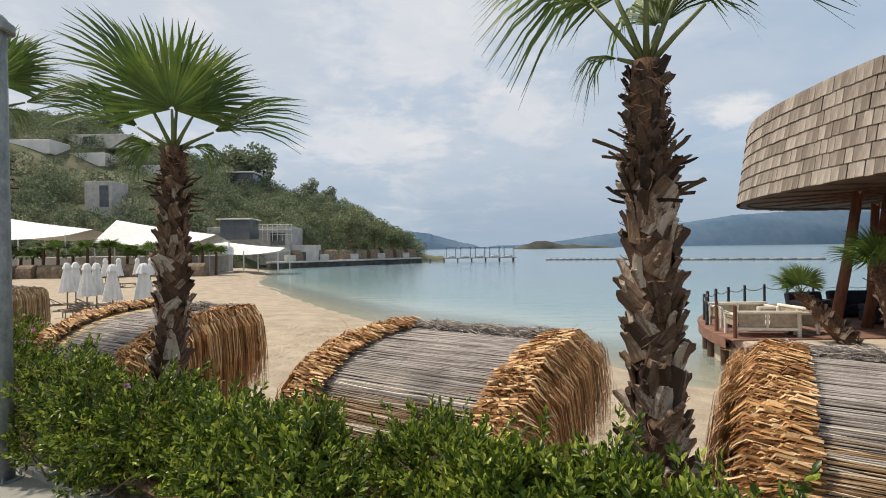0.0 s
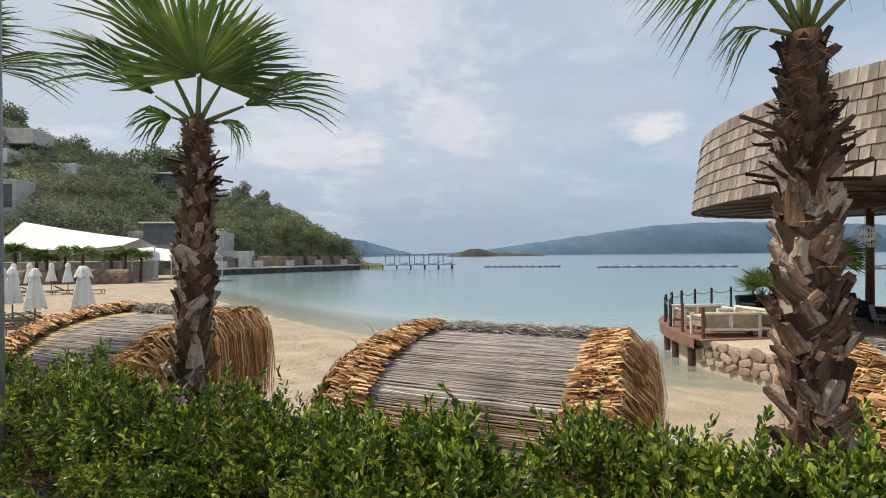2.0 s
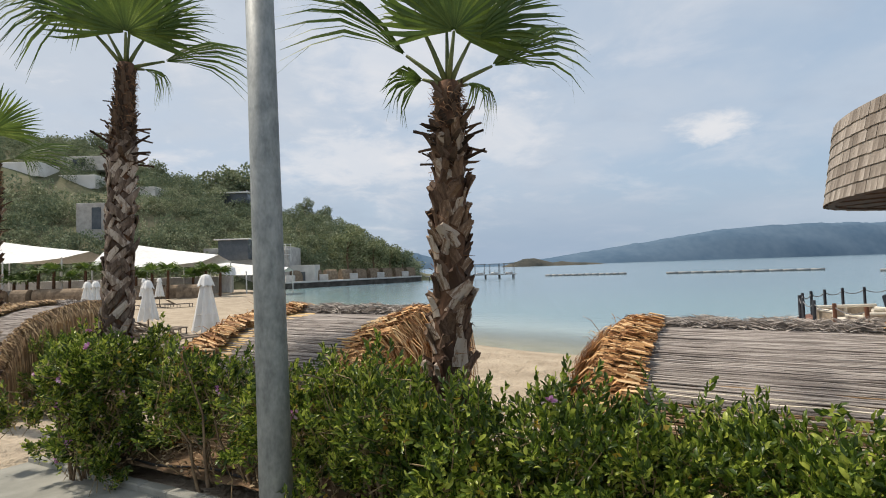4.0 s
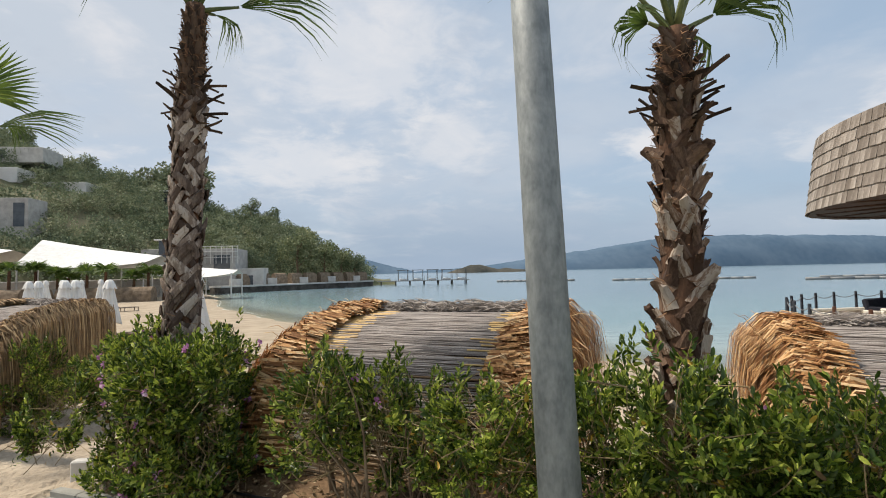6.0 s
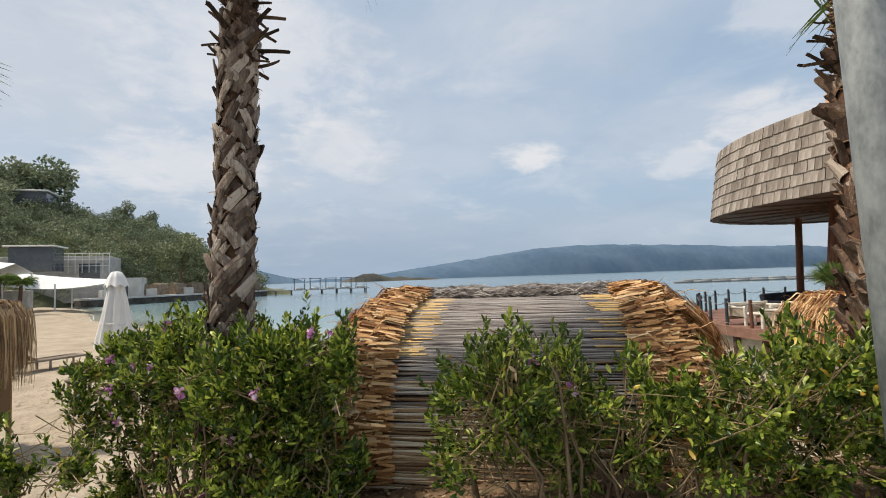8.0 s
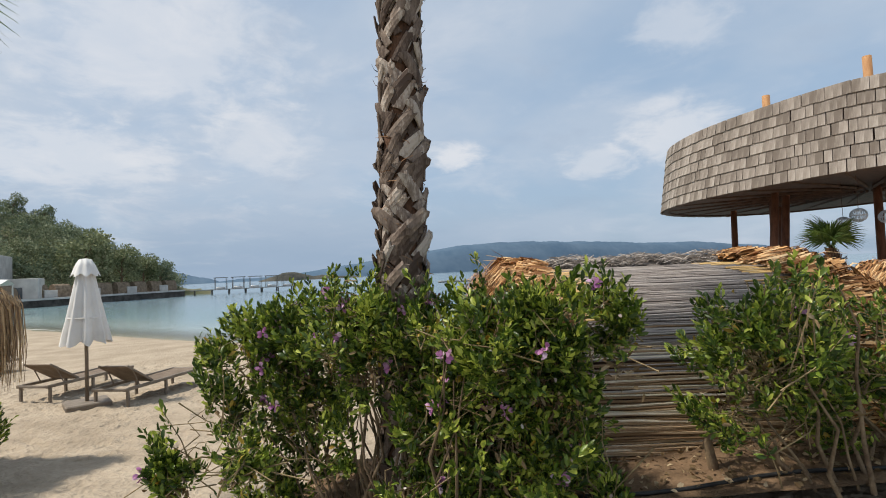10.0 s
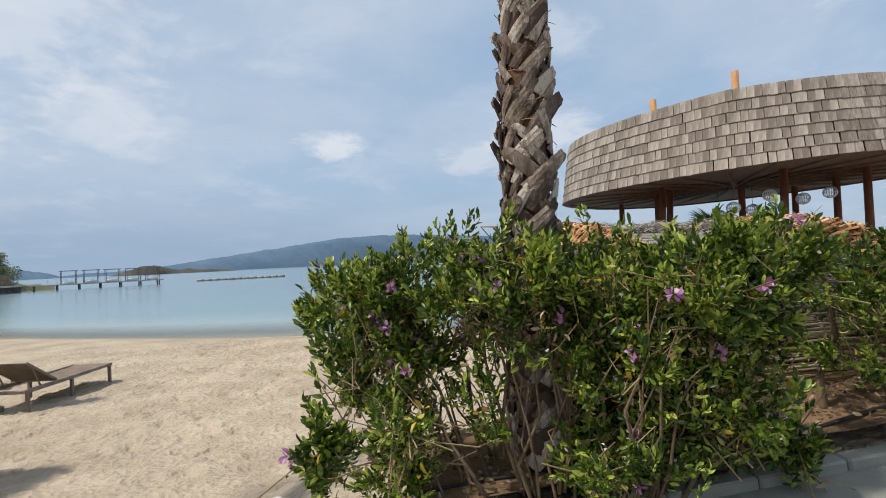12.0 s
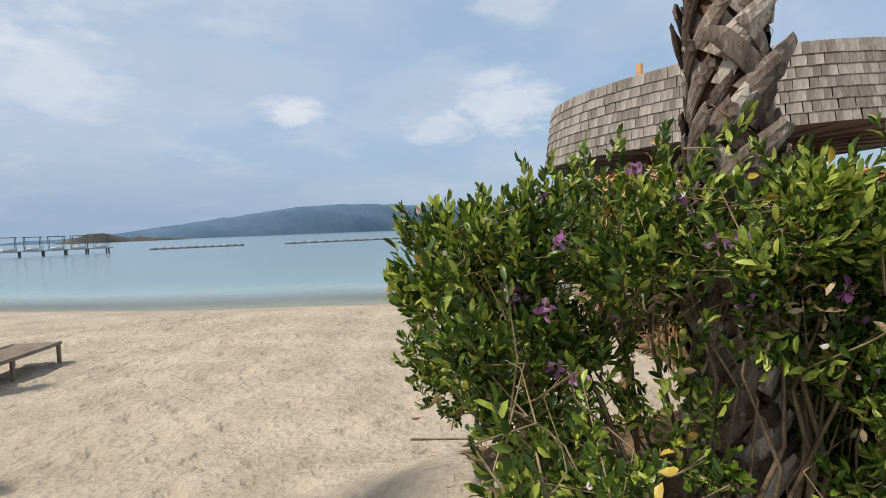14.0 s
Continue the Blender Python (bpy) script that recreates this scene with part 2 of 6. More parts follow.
M_QUAY = mat("quay_stone", (0.04, 0.035, 0.03), (0.13, 0.115, 0.1), 0.9, 0.9, 0.5, 4)
M_HILL = mat("scrub_ground", (0.07, 0.085, 0.04), (0.17, 0.155, 0.095), 0.12, 0.95, 0.3, 2)
# M_TREE: greens paled and greyed, so the hill's haze is in the colour
M_TREE = leafy("far_tree", (0.11, 0.15, 0.09), (0.28, 0.31, 0.18), (0.45, 0.45, 0.30), 0.45, 0.8, 0.15, 0.13)
M_TREE_LIGHT = leafy("far_shrub", (0.13, 0.16, 0.075), (0.29, 0.31, 0.16), (0.36, 0.34, 0.2), 0.45, 0.8, 0.15, 0.2)
# the blue is distance haze painted into the far land's base colour
M_HAZED_HILL = mat("hazed_far_hill", (0.080, 0.130, 0.19), (0.115, 0.168, 0.228), 0.008, 1.0, 0.1, 0.05, spec=0.0)
M_ISLE = mat("rocky_islet", (0.06, 0.065, 0.06), (0.13, 0.12, 0.10), 0.03, 0.95, 0.3, 0.3, spec=0.0)
M_GLASS = mat("tinted_window", (0.05, 0.06, 0.07), (0.09, 0.10, 0.11), 1, 0.15, 0.0, 5, spec=0.5)
M_FLOAT = mat("float_tube", (0.20, 0.205, 0.205), (0.31, 0.315, 0.31), 0.5, 0.6, 0.1, 5)
M_RUBBER = mat("black_hose", (0.012, 0.012, 0.012), (0.03, 0.03, 0.03), 10, 0.5, 0.1, 60)
M_LANTERN = mat("pale_wire", (0.45, 0.5, 0.58), (0.6, 0.64, 0.7), 8, 0.6, 0.1, 60)


def water_material():
    m = bpy.data.materials.new("sea_water")
    m.use_nodes = True
    nt = m.node_tree
    N, L = nt.nodes, nt.links
    b, o = N["Principled BSDF"], N["Material Output"]
    at = N.new("ShaderNodeAttribute")
    at.attribute_name = "depth"
    r = N.new("ShaderNodeValToRGB")
    els = r.color_ramp.elements
    els[0].position, els[0].color = 0.0, (0.42, 0.41, 0.34, 1)
    els[1].position, els[1].color = 1.0, (0.16, 0.235, 0.275, 1)
    for p, c in ((0.10, (0.30, 0.36, 0.33, 1)), (0.35, (0.17, 0.265, 0.28, 1))):
        e = els.new(p)
        e.color = c
    g = N.new("ShaderNodeNewGeometry")
    n0 = N.new("ShaderNodeTexNoise")
    n0.inputs["Scale"].default_value, n0.inputs["Detail"].default_value = 0.045, 4
    L.new(g.outputs["Position"], n0.inputs["Vector"])
    ad = N.new("ShaderNodeMath")
    ad.operation = "MULTIPLY_ADD"
    L.new(n0.outputs[0], ad.inputs[0])
    ad.inputs[1].default_value = 0.3
    L.new(at.outputs["Fac"], ad.inputs[2])
    sb = N.new("ShaderNodeMath")
    sb.operation = "SUBTRACT"
    L.new(ad.outputs[0], sb.inputs[0])
    sb.inputs[1].default_value = 0.15
    L.new(sb.outputs[0], r.inputs[0])
    L.new(r.outputs[0], b.inputs["Base Color"])
    b.inputs["Roughness"].default_value = 0.16
    b.inputs["IOR"].default_value = 1.33
    bp = None
    for scale, strength, dist in ((5.0, 0.35, 0.03), (0.9, 0.35, 0.08)):
        mp = N.new("ShaderNodeMapping")
        mp.inputs[3].default_value = (0.6, 1.3, 1)
        mp.inputs[2].default_value = (0, 0, 0.5)
        L.new(g.outputs["Position"], mp.inputs[0])
        n = N.new("ShaderNodeTexNoise")
        n.inputs["Scale"].default_value, n.inputs["Detail"].default_value = scale, 4
        L.new(mp.outputs[0], n.inputs["Vector"])
        nb = N.new("ShaderNodeBump")
        nb.inputs["Strength"].default_value, nb.inputs["Distance"].default_value = strength, dist
        L.new(n.outputs[0], nb.inputs["Height"])
        if bp:
            L.new(bp.outputs[0], nb.inputs["Normal"])
        bp = nb
    L.new(bp.outputs[0], b.inputs["Normal"])
    tr = N.new("ShaderNodeBsdfTransparent")
    tr.inputs[0].default_value = (0.86, 0.95, 0.94, 1)
    mx = N.new("ShaderNodeMixShader")
    cl = N.new("ShaderNodeMapRange")
    L.new(at.outputs["Fac"], cl.inputs[0])
    cl.inputs[1].default_value, cl.inputs[2].default_value = 0.0, 0.16
    cl.inputs[3].default_value, cl.inputs[4].default_value = 0.25, 1.0
    L.new(cl.outputs[0], mx.inputs[0])
    L.new(tr.outputs[0], mx.inputs[1])
    L.new(b.outputs[0], mx.inputs[2])
    L.new(mx.outputs[0], o.inputs[0])
    return m


M_WATER = water_material()
M_FOAM = mat("foam", (0.46, 0.47, 0.44), (0.66, 0.66, 0.62), 3, 0.8, 0.4, 30)

# ---- mesh helpers ----


class Soup:
    """Collects vertices and faces of one mesh."""

    def __init__(self):
        self.v, self.f = [], []

    def add(self, verts, faces):
        k = len(self.v)
        self.v.extend(verts)
        self.f.extend(tuple(i + k for i in q) for q in faces)
        return self

    def tube(self, pts, r0, r1=None, sides=6, cap=True):
        r1 = r0 if r1 is None else r1
        pts = [Vector(p) for p in pts]
        n, verts, faces = len(pts), [], []
        for i, p in enumerate(pts):
            d = (pts[min(i + 1, n - 1)] - pts[max(i - 1, 0)]).normalized()
            a = d.cross(Vector((0.31, 0.17, 0.93)) if abs(d.z) < 0.9 else Vector((1, 0, 0))).normalized()
            b = d.cross(a)
            r = r0 + (r1 - r0) * i / max(n - 1, 1)
            for k in range(sides):
                w = 2 * math.pi * k / sides
                verts.append(p + a * (r * math.cos(w)) + b * (r * math.sin(w)))
        for i in range(n - 1):
            for k in range(sides):
                j = (k + 1) % sides
                faces.append((i * sides + k, i * sides + j, (i + 1) * sides + j, (i + 1) * sides + k))
        if cap:
            faces.append(tuple(range(sides))[::-1])
            faces.append(tuple((n - 1) * sides + k for k in range(sides)))
        return self.add(verts, faces)

    def box(self, x0, y0, z0, x1, y1, z1, m=None, bevel=0.0):
        e = bevel
        verts, faces = [], []
        if e <= 0:
            verts = [Vector((x, y, z)) for z in (z0, z1) for y in (y0, y1) for x in (x0, x1)]
            faces = [(0, 2, 3, 1), (4, 5, 7, 6), (0, 1, 5, 4), (2, 6, 7, 3), (0, 4, 6, 2), (1, 3, 7, 5)]
        else:
            ring = [(x0 + e, y0), (x1 - e, y0), (x1, y0 + e), (x1, y1 - e), (x1 - e, y1), (x0 + e, y1), (x0, y1 - e), (x0, y0 + e)]
            cx, cy = (x0 + x1) / 2, (y0 + y1) / 2
            sx, sy = 1 - e / max(x1 - x0, 1e-6) * 2, 1 - e / max(y1 - y0, 1e-6) * 2
            for z, sh in ((z0, True), (z0 + e, False), (z1 - e, False), (z1, True)):
                for x, y in ring:
                    verts.append(Vector((cx + (x - cx) * sx, cy + (y - cy) * sy, z)) if sh else Vector((x, y, z)))
            for k in range(3):
                for i in range(8):
                    j = (i + 1) % 8
                    faces.append((k * 8 + i, k * 8 + j, (k + 1) * 8 + j, (k + 1) * 8 + i))
            faces += [tuple(range(8))[::-1], tuple(range(24, 32))]
        if m is not None:
            verts = [m @ v for v in verts]
        return self.add(verts, faces)

    def strip(self, pts, widths, side):
        """A flat strip along pts; side: the direction of its width."""
        verts, faces = [], []
        for p, w in zip(pts, widths):
            p = Vector(p)
            verts += [p - side * w, p + side * w]
        for i in range(len(pts) - 1):
            faces.append((2 * i, 2 * i + 1, 2 * i + 3, 2 * i + 2))
        return self.add(verts, faces)

    def mesh(self, name, material, smooth=False):
        me = bpy.data.meshes.new(name)
        me.from_pydata([tuple(v) for v in self.v], [], self.f)
        me.materials.append(material)
        if smooth:
            me.polygons.foreach_set("use_smooth", [True] * len(me.polygons))
        me.update()
        return me


def part(name, soup, material=None, parent=None, label="", smooth=False):
    data = soup.mesh(name, material, smooth) if isinstance(soup, Soup) else soup
    ob = new(name, data)
    if parent is not None:
        ob.parent = parent
    if label:
        tagged(ob, label)
    return ob


def thing(name, m, label, category, group="", kind=""):
    ob = new(name)
    ob.matrix_world = m
    ob.empty_display_size = 0.2
    return tagged(ob, label, category, group, kind)


def array_mesh(name, verts, faces, material, smooth=False):
    """A mesh from numpy arrays; faces all with the same number of corners."""
    me = bpy.data.meshes.new(name)
    verts, faces = np.asarray(verts, np.float32), np.asarray(faces, np.int32)
    k = faces.shape[1]
    me.vertices.add(len(verts))
    me.vertices.foreach_set("co", verts.ravel())
    me.loops.add(faces.size)
    me.loops.foreach_set("vertex_index", faces.ravel())
    me.polygons.add(len(faces))
    me.polygons.foreach_set("loop_start", np.arange(len(faces), dtype=np.int32) * k)
    me.polygons.foreach_set("loop_total", np.full(len(faces), k, np.int32))
    if smooth:
        me.polygons.foreach_set("use_smooth", np.ones(len(faces), bool))
    me.materials.append(material)
    me.update(calc_edges=True)
    return me


rng = np.random.default_rng(11)


def unit(v):
    return v / np.maximum(np.linalg.norm(v, axis=-1, keepdims=True), 1e-9)


def leaf_mesh(name, base, direction, length, width, material, curl=0.18):
    """Many leaves, each a folded blade with a raised middle: base points, directions, lengths, widths."""
    n = len(base)
    d = unit(direction)
    ref = unit(rng.normal(size=(n, 3)))
    s = unit(np.cross(d, ref))
    u = np.cross(s, d)
    L, W = length[:, None], width[:, None]
    v = np.empty((n, 7, 3))
    v[:, 0] = base + d * L * 0.08
    v[:, 1] = base + d * L * 0.42 - s * W * 0.82 + u * L * 0.10
    v[:, 2] = base + d * L * 0.42 + s * W * 0.82 + u * L * 0.10
    v[:, 3] = base + d * L * 0.6
    v[:, 4] = base + d * L - u * L * curl
    v[:, 5] = base + d * L * 0.80 - s * W * 0.72 + u * L * (0.06 - curl * 0.5)
    v[:, 6] = base + d * L * 0.80 + s * W * 0.72 + u * L * (0.06 - curl * 0.5)
    tri = np.array([[0, 2, 3], [0, 3, 1], [3, 2, 6], [3, 6, 4], [3, 4, 5], [3, 5, 1]])
    f = (np.arange(n)[:, None, None] * 7 + tri[None]).reshape(-1, 3)
    return array_mesh(name, v.reshape(-1, 3), f, material)


def clump_mesh(name, base, direction, length, width, material):
    """Far foliage: many bent diamond leaves of two triangles."""
    n = len(base)
    d = unit(direction)
    s = unit(np.cross(d, unit(rng.normal(size=(n, 3)))))
    u = np.cross(s, d)
    L, W = length[:, None], width[:, None]
    v = np.stack([base, base + d * L * 0.55 - s * W + u * L * 0.12, base + d * L, base + d * L * 0.55 + s * W + u * L * 0.12], 1)
    f = (np.arange(n)[:, None, None] * 4 + np.array([[0, 1, 2], [0, 2, 3]])[None]).reshape(-1, 3)
    return array_mesh(name, v.reshape(-1, 3), f, material)


def smooth_step(e0, e1, x):
    t = np.clip((x - e0) / (e1 - e0), 0, 1)
    return t * t * (3 - 2 * t)


# ---- the lie of the land ----
SEA = -1.625
PX, PY = -0.79, 0.613          # along the path, towards the beach
NX, NY = 0.613, 0.79           # from the path towards the sea
SHORE_X = np.array([-80, -40, -33, -27, -20, -12, -7, -3.5, 0.5, 3.0, 4.8, 6.2, 8.7, 12, 40])
SHORE_Y = np.array([106, 104, 99, 80, 56, 40, 31, 25.5, 20.8, 18.8, 16.0, 13.0, 11.8, 11.5, 11.3])


def along(x, y):
    return x * PX + y * PY


def across(x, y):
    return x * NX + y * NY


def path_z(a):
    return 0.6 - 0.1035 * np.clip(a, 1.2, 12.5)


def ground_z(x, y):
    x, y = np.asarray(x, float), np.asarray(y, float)
    a, d = along(x, y), across(x, y)
    q = np.interp(x, SHORE_X, SHORE_Y) - y
    land = 0.50 * (1 - np.exp(-np.maximum(q, 0) / 3.0)) + 0.02 * np.sin(x * 0.7) * np.cos(y * 0.5) * smooth_step(0.5, 4, q)
    sand = SEA + np.where(q > 0, land, np.maximum(q * 0.055, -5))
    w = smooth_step(11.0, 12.2, a)                                    # where the bed ends and the sand begins
    bed = path_z(a) + 0.10 * (1 - w) - 0.02
    f = smooth_step(2.4, 4.6, d) * (1 - w) + smooth_step(0.2, 5.5, d) * w
    z = bed * (1 - f) + sand * f
    return np.where((d < 1.5) & (a < 11.5), path_z(a) - 0.06, z)


def gz(x, y):
    return float(ground_z(x, y))

# ---- ground, water ----


def spaced(lo, hi, near_lo, near_hi, step, grow=1.22):
    """Grid lines: even between near_lo and near_hi, wider and wider beyond."""
    mid = list(np.arange(near_lo, near_hi + step / 2, step))
    left, right, s = [], [], step
    while (left[-1] if left else mid[0]) > lo:
        s *= grow
        left.append((left[-1] if left else mid[0]) - s)
    s = step
    while (right[-1] if right else mid[-1]) < hi:
        s *= grow
        right.append((right[-1] if right else mid[-1]) + s)
    return np.array(left[::-1] + mid + right)


def sheet(name, xs, ys, zfun, material):
    X, Y = np.meshgrid(xs, ys)
    Z = zfun(X, Y)
    v = np.stack([X, Y, Z], -1).reshape(-1, 3)
    nx, ny = len(xs), len(ys)
    i = (np.arange(ny - 1)[:, None] * nx + np.arange(nx - 1)[None]).reshape(-1)
    f = np.stack([i, i + 1, i + 1 + nx, i + nx], 1)
    return array_mesh(name, v, f, material, True)


def dimples(X, Y):
    """Footprints and ruffles in the dry sand."""
    z = np.zeros_like(X)
    near = (X > -14) & (X < 9) & (Y > 5) & (Y < 24)
    if near.any():
        x, y = X[near], Y[near]
        h = np.zeros_like(x)
        r2 = np.random.default_rng(5)
        cx, cy = r2.uniform(-13, 4, 3600), r2.uniform(7, 22, 3600)
        wide, deep, way = r2.uniform(0.006, 0.026, 3600), r2.uniform(0.5, 1.3, 3600), r2.uniform(0, 3.14, 3600)
        for a, b, w, e, q in zip(cx, cy, wide, deep, way):
            m = (abs(x - a) < 0.5) & (abs(y - b) < 0.5)
            if m.any():
                u, v = x[m] - a, y[m] - b
                u, v = u * math.cos(q) + v * math.sin(q), (v * math.cos(q) - u * math.sin(q)) * 1.7
                d2 = (u * u + v * v) / w
                h[m] += e * (-0.036 * np.exp(-d2) + 0.018 * np.exp(-(d2 - 2.2) ** 2))
        z[near] = h
    d = across(X, Y)
    return z * smooth_step(3.0, 4.2, np.where(along(X, Y) > 11.5, d + 2.5, d))


def ground_full(X, Y):
    q = np.interp(X, SHORE_X, SHORE_Y) - Y
    a, d = along(X, Y), across(X, Y)
    sunk = 0.14 * (1 - smooth_step(2.7, 3.4, d)) * (a < 10.85)
    return ground_z(X, Y) - sunk + dimples(X, Y) * smooth_step(0.5, 3, q)


ground = part("ground", sheet("ground", spaced(-4500, 4500, -13.5, 6, 0.062), spaced(-400, 4500, 4.5, 21, 0.062), ground_full, M_SAND))
tagged(ground, "pale beige beach sand with footprints sloping to the sea", "ground", kind="structure")


def water_z(X, Y):
    return np.full_like(X, SEA)


wx, wy = spaced(-4500, 4500, -34, 12, 0.7, 1.15), spaced(9, 4800, 14, 100, 0.7, 1.15)
wme = sheet("water", wx, wy, water_z, M_WATER)
WX, WY = np.meshgrid(wx, wy)
depth = np.clip((SEA - ground_z(WX, WY)) / 3.0, 0, 1) * smooth_step(0, 0.02, SEA - ground_z(WX, WY))
att = wme.attributes.new("depth", "FLOAT", "POINT")
att.data.foreach_set("value", depth.astype(np.float32).ravel())
tagged(part("water", wme, None), "calm turquoise to blue-grey sea water, lightly rippled", "sea", kind="structure")

# thin lines of foam where the water meets the sand
foam = Soup()
for off, wdt, seed in ((0.15, 0.06, 0), (1.3, 0.04, 3)):
    px = np.arange(-31, -11, 0.35)
    run, rw = [], []
    for i, x in enumerate(px):
        y = float(np.interp(x, SHORE_X, SHORE_Y)) + off * (1 + 0.5 * math.sin(x * 0.6 + seed)) + 0.25 * math.sin(x * 1.7 + seed)
        run.append((x, y, SEA + 0.012 + 0.004 * seed))
        rw.append(max(0.0, wdt * (0.7 + 0.9 * math.sin(x * 0.9 + seed) + 0.5 * math.sin(x * 2.3))))
    foam.strip(run, rw, Vector((0.35, 0.94, 0)))
tagged(part("foam_line", foam, M_FOAM), "thin broken line of white foam along the shore", "foam", kind="stuff")

# ---- path, kerb, planting bed ----


def at(a, d, z=0.0):
    """World place of a point a metres along the path and d metres towards the sea."""
    return Vector((a * PX + d * NX, a * PY + d * NY, z))


pave = Soup()
n_a = 60
va = np.linspace(-12, 11.45, n_a)
for k in range(n_a - 1):
    a0, a1 = va[k], va[k + 1]
    z0, z1 = float(path_z(a0)) - 0.05, float(path_z(a1)) - 0.05
    pave.add([at(a0, -5, z0), at(a1, -5, z1), at(a1, 1.38, z1), at(a0, 1.38, z0), at(a0, -5, z0 - 0.12), at(a1, -5, z1 - 0.12), at(a1, 1.38, z1 - 0.12), at(a0, 1.38, z0 - 0.12)],
             [(0, 3, 2, 1), (2, 3, 7, 6), (0, 1, 5, 4)] + ([(1, 2, 6, 5)] if k == n_a - 2 else []))
tagged(part("path", pave, M_PATH), "grey-green concrete footpath beside the planting bed", "path", kind="structure")

soil = Soup()
ds = np.linspace(1.503, 3.4, 16)
va = np.linspace(-9, 10.9, 130)
grid = [[at(a, d, gz(*at(a, d)[:2]) + 0.022 + 0.03 * noise.noise(at(a, d) * 3.0)) for d in ds] for a in va]
for i in range(len(va) - 1):
    for j in range(len(ds) - 1):
        soil.add([grid[i][j], grid[i + 1][j], grid[i + 1][j + 1], grid[i][j + 1]], [(0, 3, 2, 1)])
tagged(part("planting_bed", soil, M_SOIL), "brown soil of the planting bed with dry leaves", "soil", kind="structure")

kerb_mesh = Soup().box(-0.2475, -0.045, -0.14, 0.2475, 0.065, 0.012, bevel=0.012).mesh("kerb_stone", M_PATH)
kerb = thing("kerb", pose(0, 0, 0), "low grey concrete edging between path and bed", "kerb", kind="structure")
for k in range(46):
    a = 11.2 - 0.5 * k
    c = at(a, 1.425, float(path_z(a)))
    o = new("kerb_stone", kerb_mesh)
    o.matrix_world = pose(c.x, c.y, c.z, 0, math.degrees(math.atan(0.1035)), math.degrees(math.atan2(PY, PX)))
    o.parent = kerb
hose = Soup()
hose.tube([at(a, 1.62 + 0.05 * math.sin(a * 1.9) + 0.03 * math.sin(a * 5), float(path_z(a)) + 0.115) for a in np.arange(-8, 11.2, 0.2)], 0.012, sides=6)
tagged(part("irrigation_hose", hose, M_RUBBER, smooth=True), "thin black irrigation hose lying along the bed", "hose")
stub = thing("edge_post", pose(*at(11.55, 1.7, gz(*at(11.55, 1.7)[:2]) - 0.03)), "short pale concrete block at the end of the bed", "block")
part("block", Soup().box(-0.09, -0.06, 0, 0.09, 0.06, 0.24, bevel=0.015), M_CONCRETE, stub)

# fallen leaves on the soil
N_LIT = 5200
la, ld = rng.uniform(-6, 10.85, N_LIT), 1.5 + 1.6 * rng.beta(1.3, 1.8, N_LIT)
lx, ly = la * PX + ld * NX, la * PY + ld * NY
base = np.stack([lx, ly, ground_z(lx, ly) + 0.05], 1)
dirs = np.stack([rng.normal(size=N_LIT), rng.normal(size=N_LIT), rng.normal(size=N_LIT) * 0.25], 1)
tagged(part("leaf_litter", leaf_mesh("leaf_litter", base, dirs, rng.uniform(0.03, 0.06, N_LIT), rng.uniform(0.008, 0.015, N_LIT), M_LEAF_DRY), None),
       "dry brown and yellow fallen leaves on the soil", "leaves", kind="stuff")

# ---- palms ----


def boot_mesh(seed, material=M_BOOT):
    """The dry stub of a leaf stalk: a curved, hollow, split wedge."""
    r = random.Random(seed)
    s = Soup()
    L, w = r.uniform(0.15, 0.22), r.uniform(0.055, 0.075)
    rows = 5
    twist = r.uniform(-0.35, 0.35)
    v, f = [], []
    for i in range(rows):
        t = i / (rows - 1)
        half = w * (1 - 0.45 * t) * (1 + 0.08 * r.uniform(-1, 1))
        out = 0.02 + 0.04 * t * t + 0.012 * t
        for k, (sx, dep) in enumerate(((-1, -0.015), (-0.5, 0.012), (0, 0.018), (0.5, 0.012), (1, -0.015))):
            jag = r.uniform(-0.02, 0.02) if i == rows - 1 else 0
            v.append(Vector((half * sx + twist * 0.1 * t, -(out + dep), L * t + jag)))
        for k, sx in enumerate((-1, -0.5, 0, 0.5, 1)):
            v.append(Vector((half * sx * 0.95 + twist * 0.1 * t, -(out - 0.022), L * t)))
    for i in range(rows - 1):
        for k in range(4):
            a, b = i * 10 + k, (i + 1) * 10 + k
            f.append((a, a + 1, b + 1, b))
            f.append((a + 5, b + 5, b + 6, a + 6))
        for k, q in ((0, 5), (4, 9)):
            a, b = i * 10, (i + 1) * 10
            f.append((a + k, b + k, b + q, a + q))
    e = (rows - 1) * 10
    for k in range(4):
        f.append((e + k, e + k + 1, e + k + 6, e + k + 5))
    return s.add(v, f).mesh("boot", material)


BOOTS = [boot_mesh(i) for i in range(6)]
NECK_BOOTS = [boot_mesh(i + 20, M_STUB) for i in range(3)]


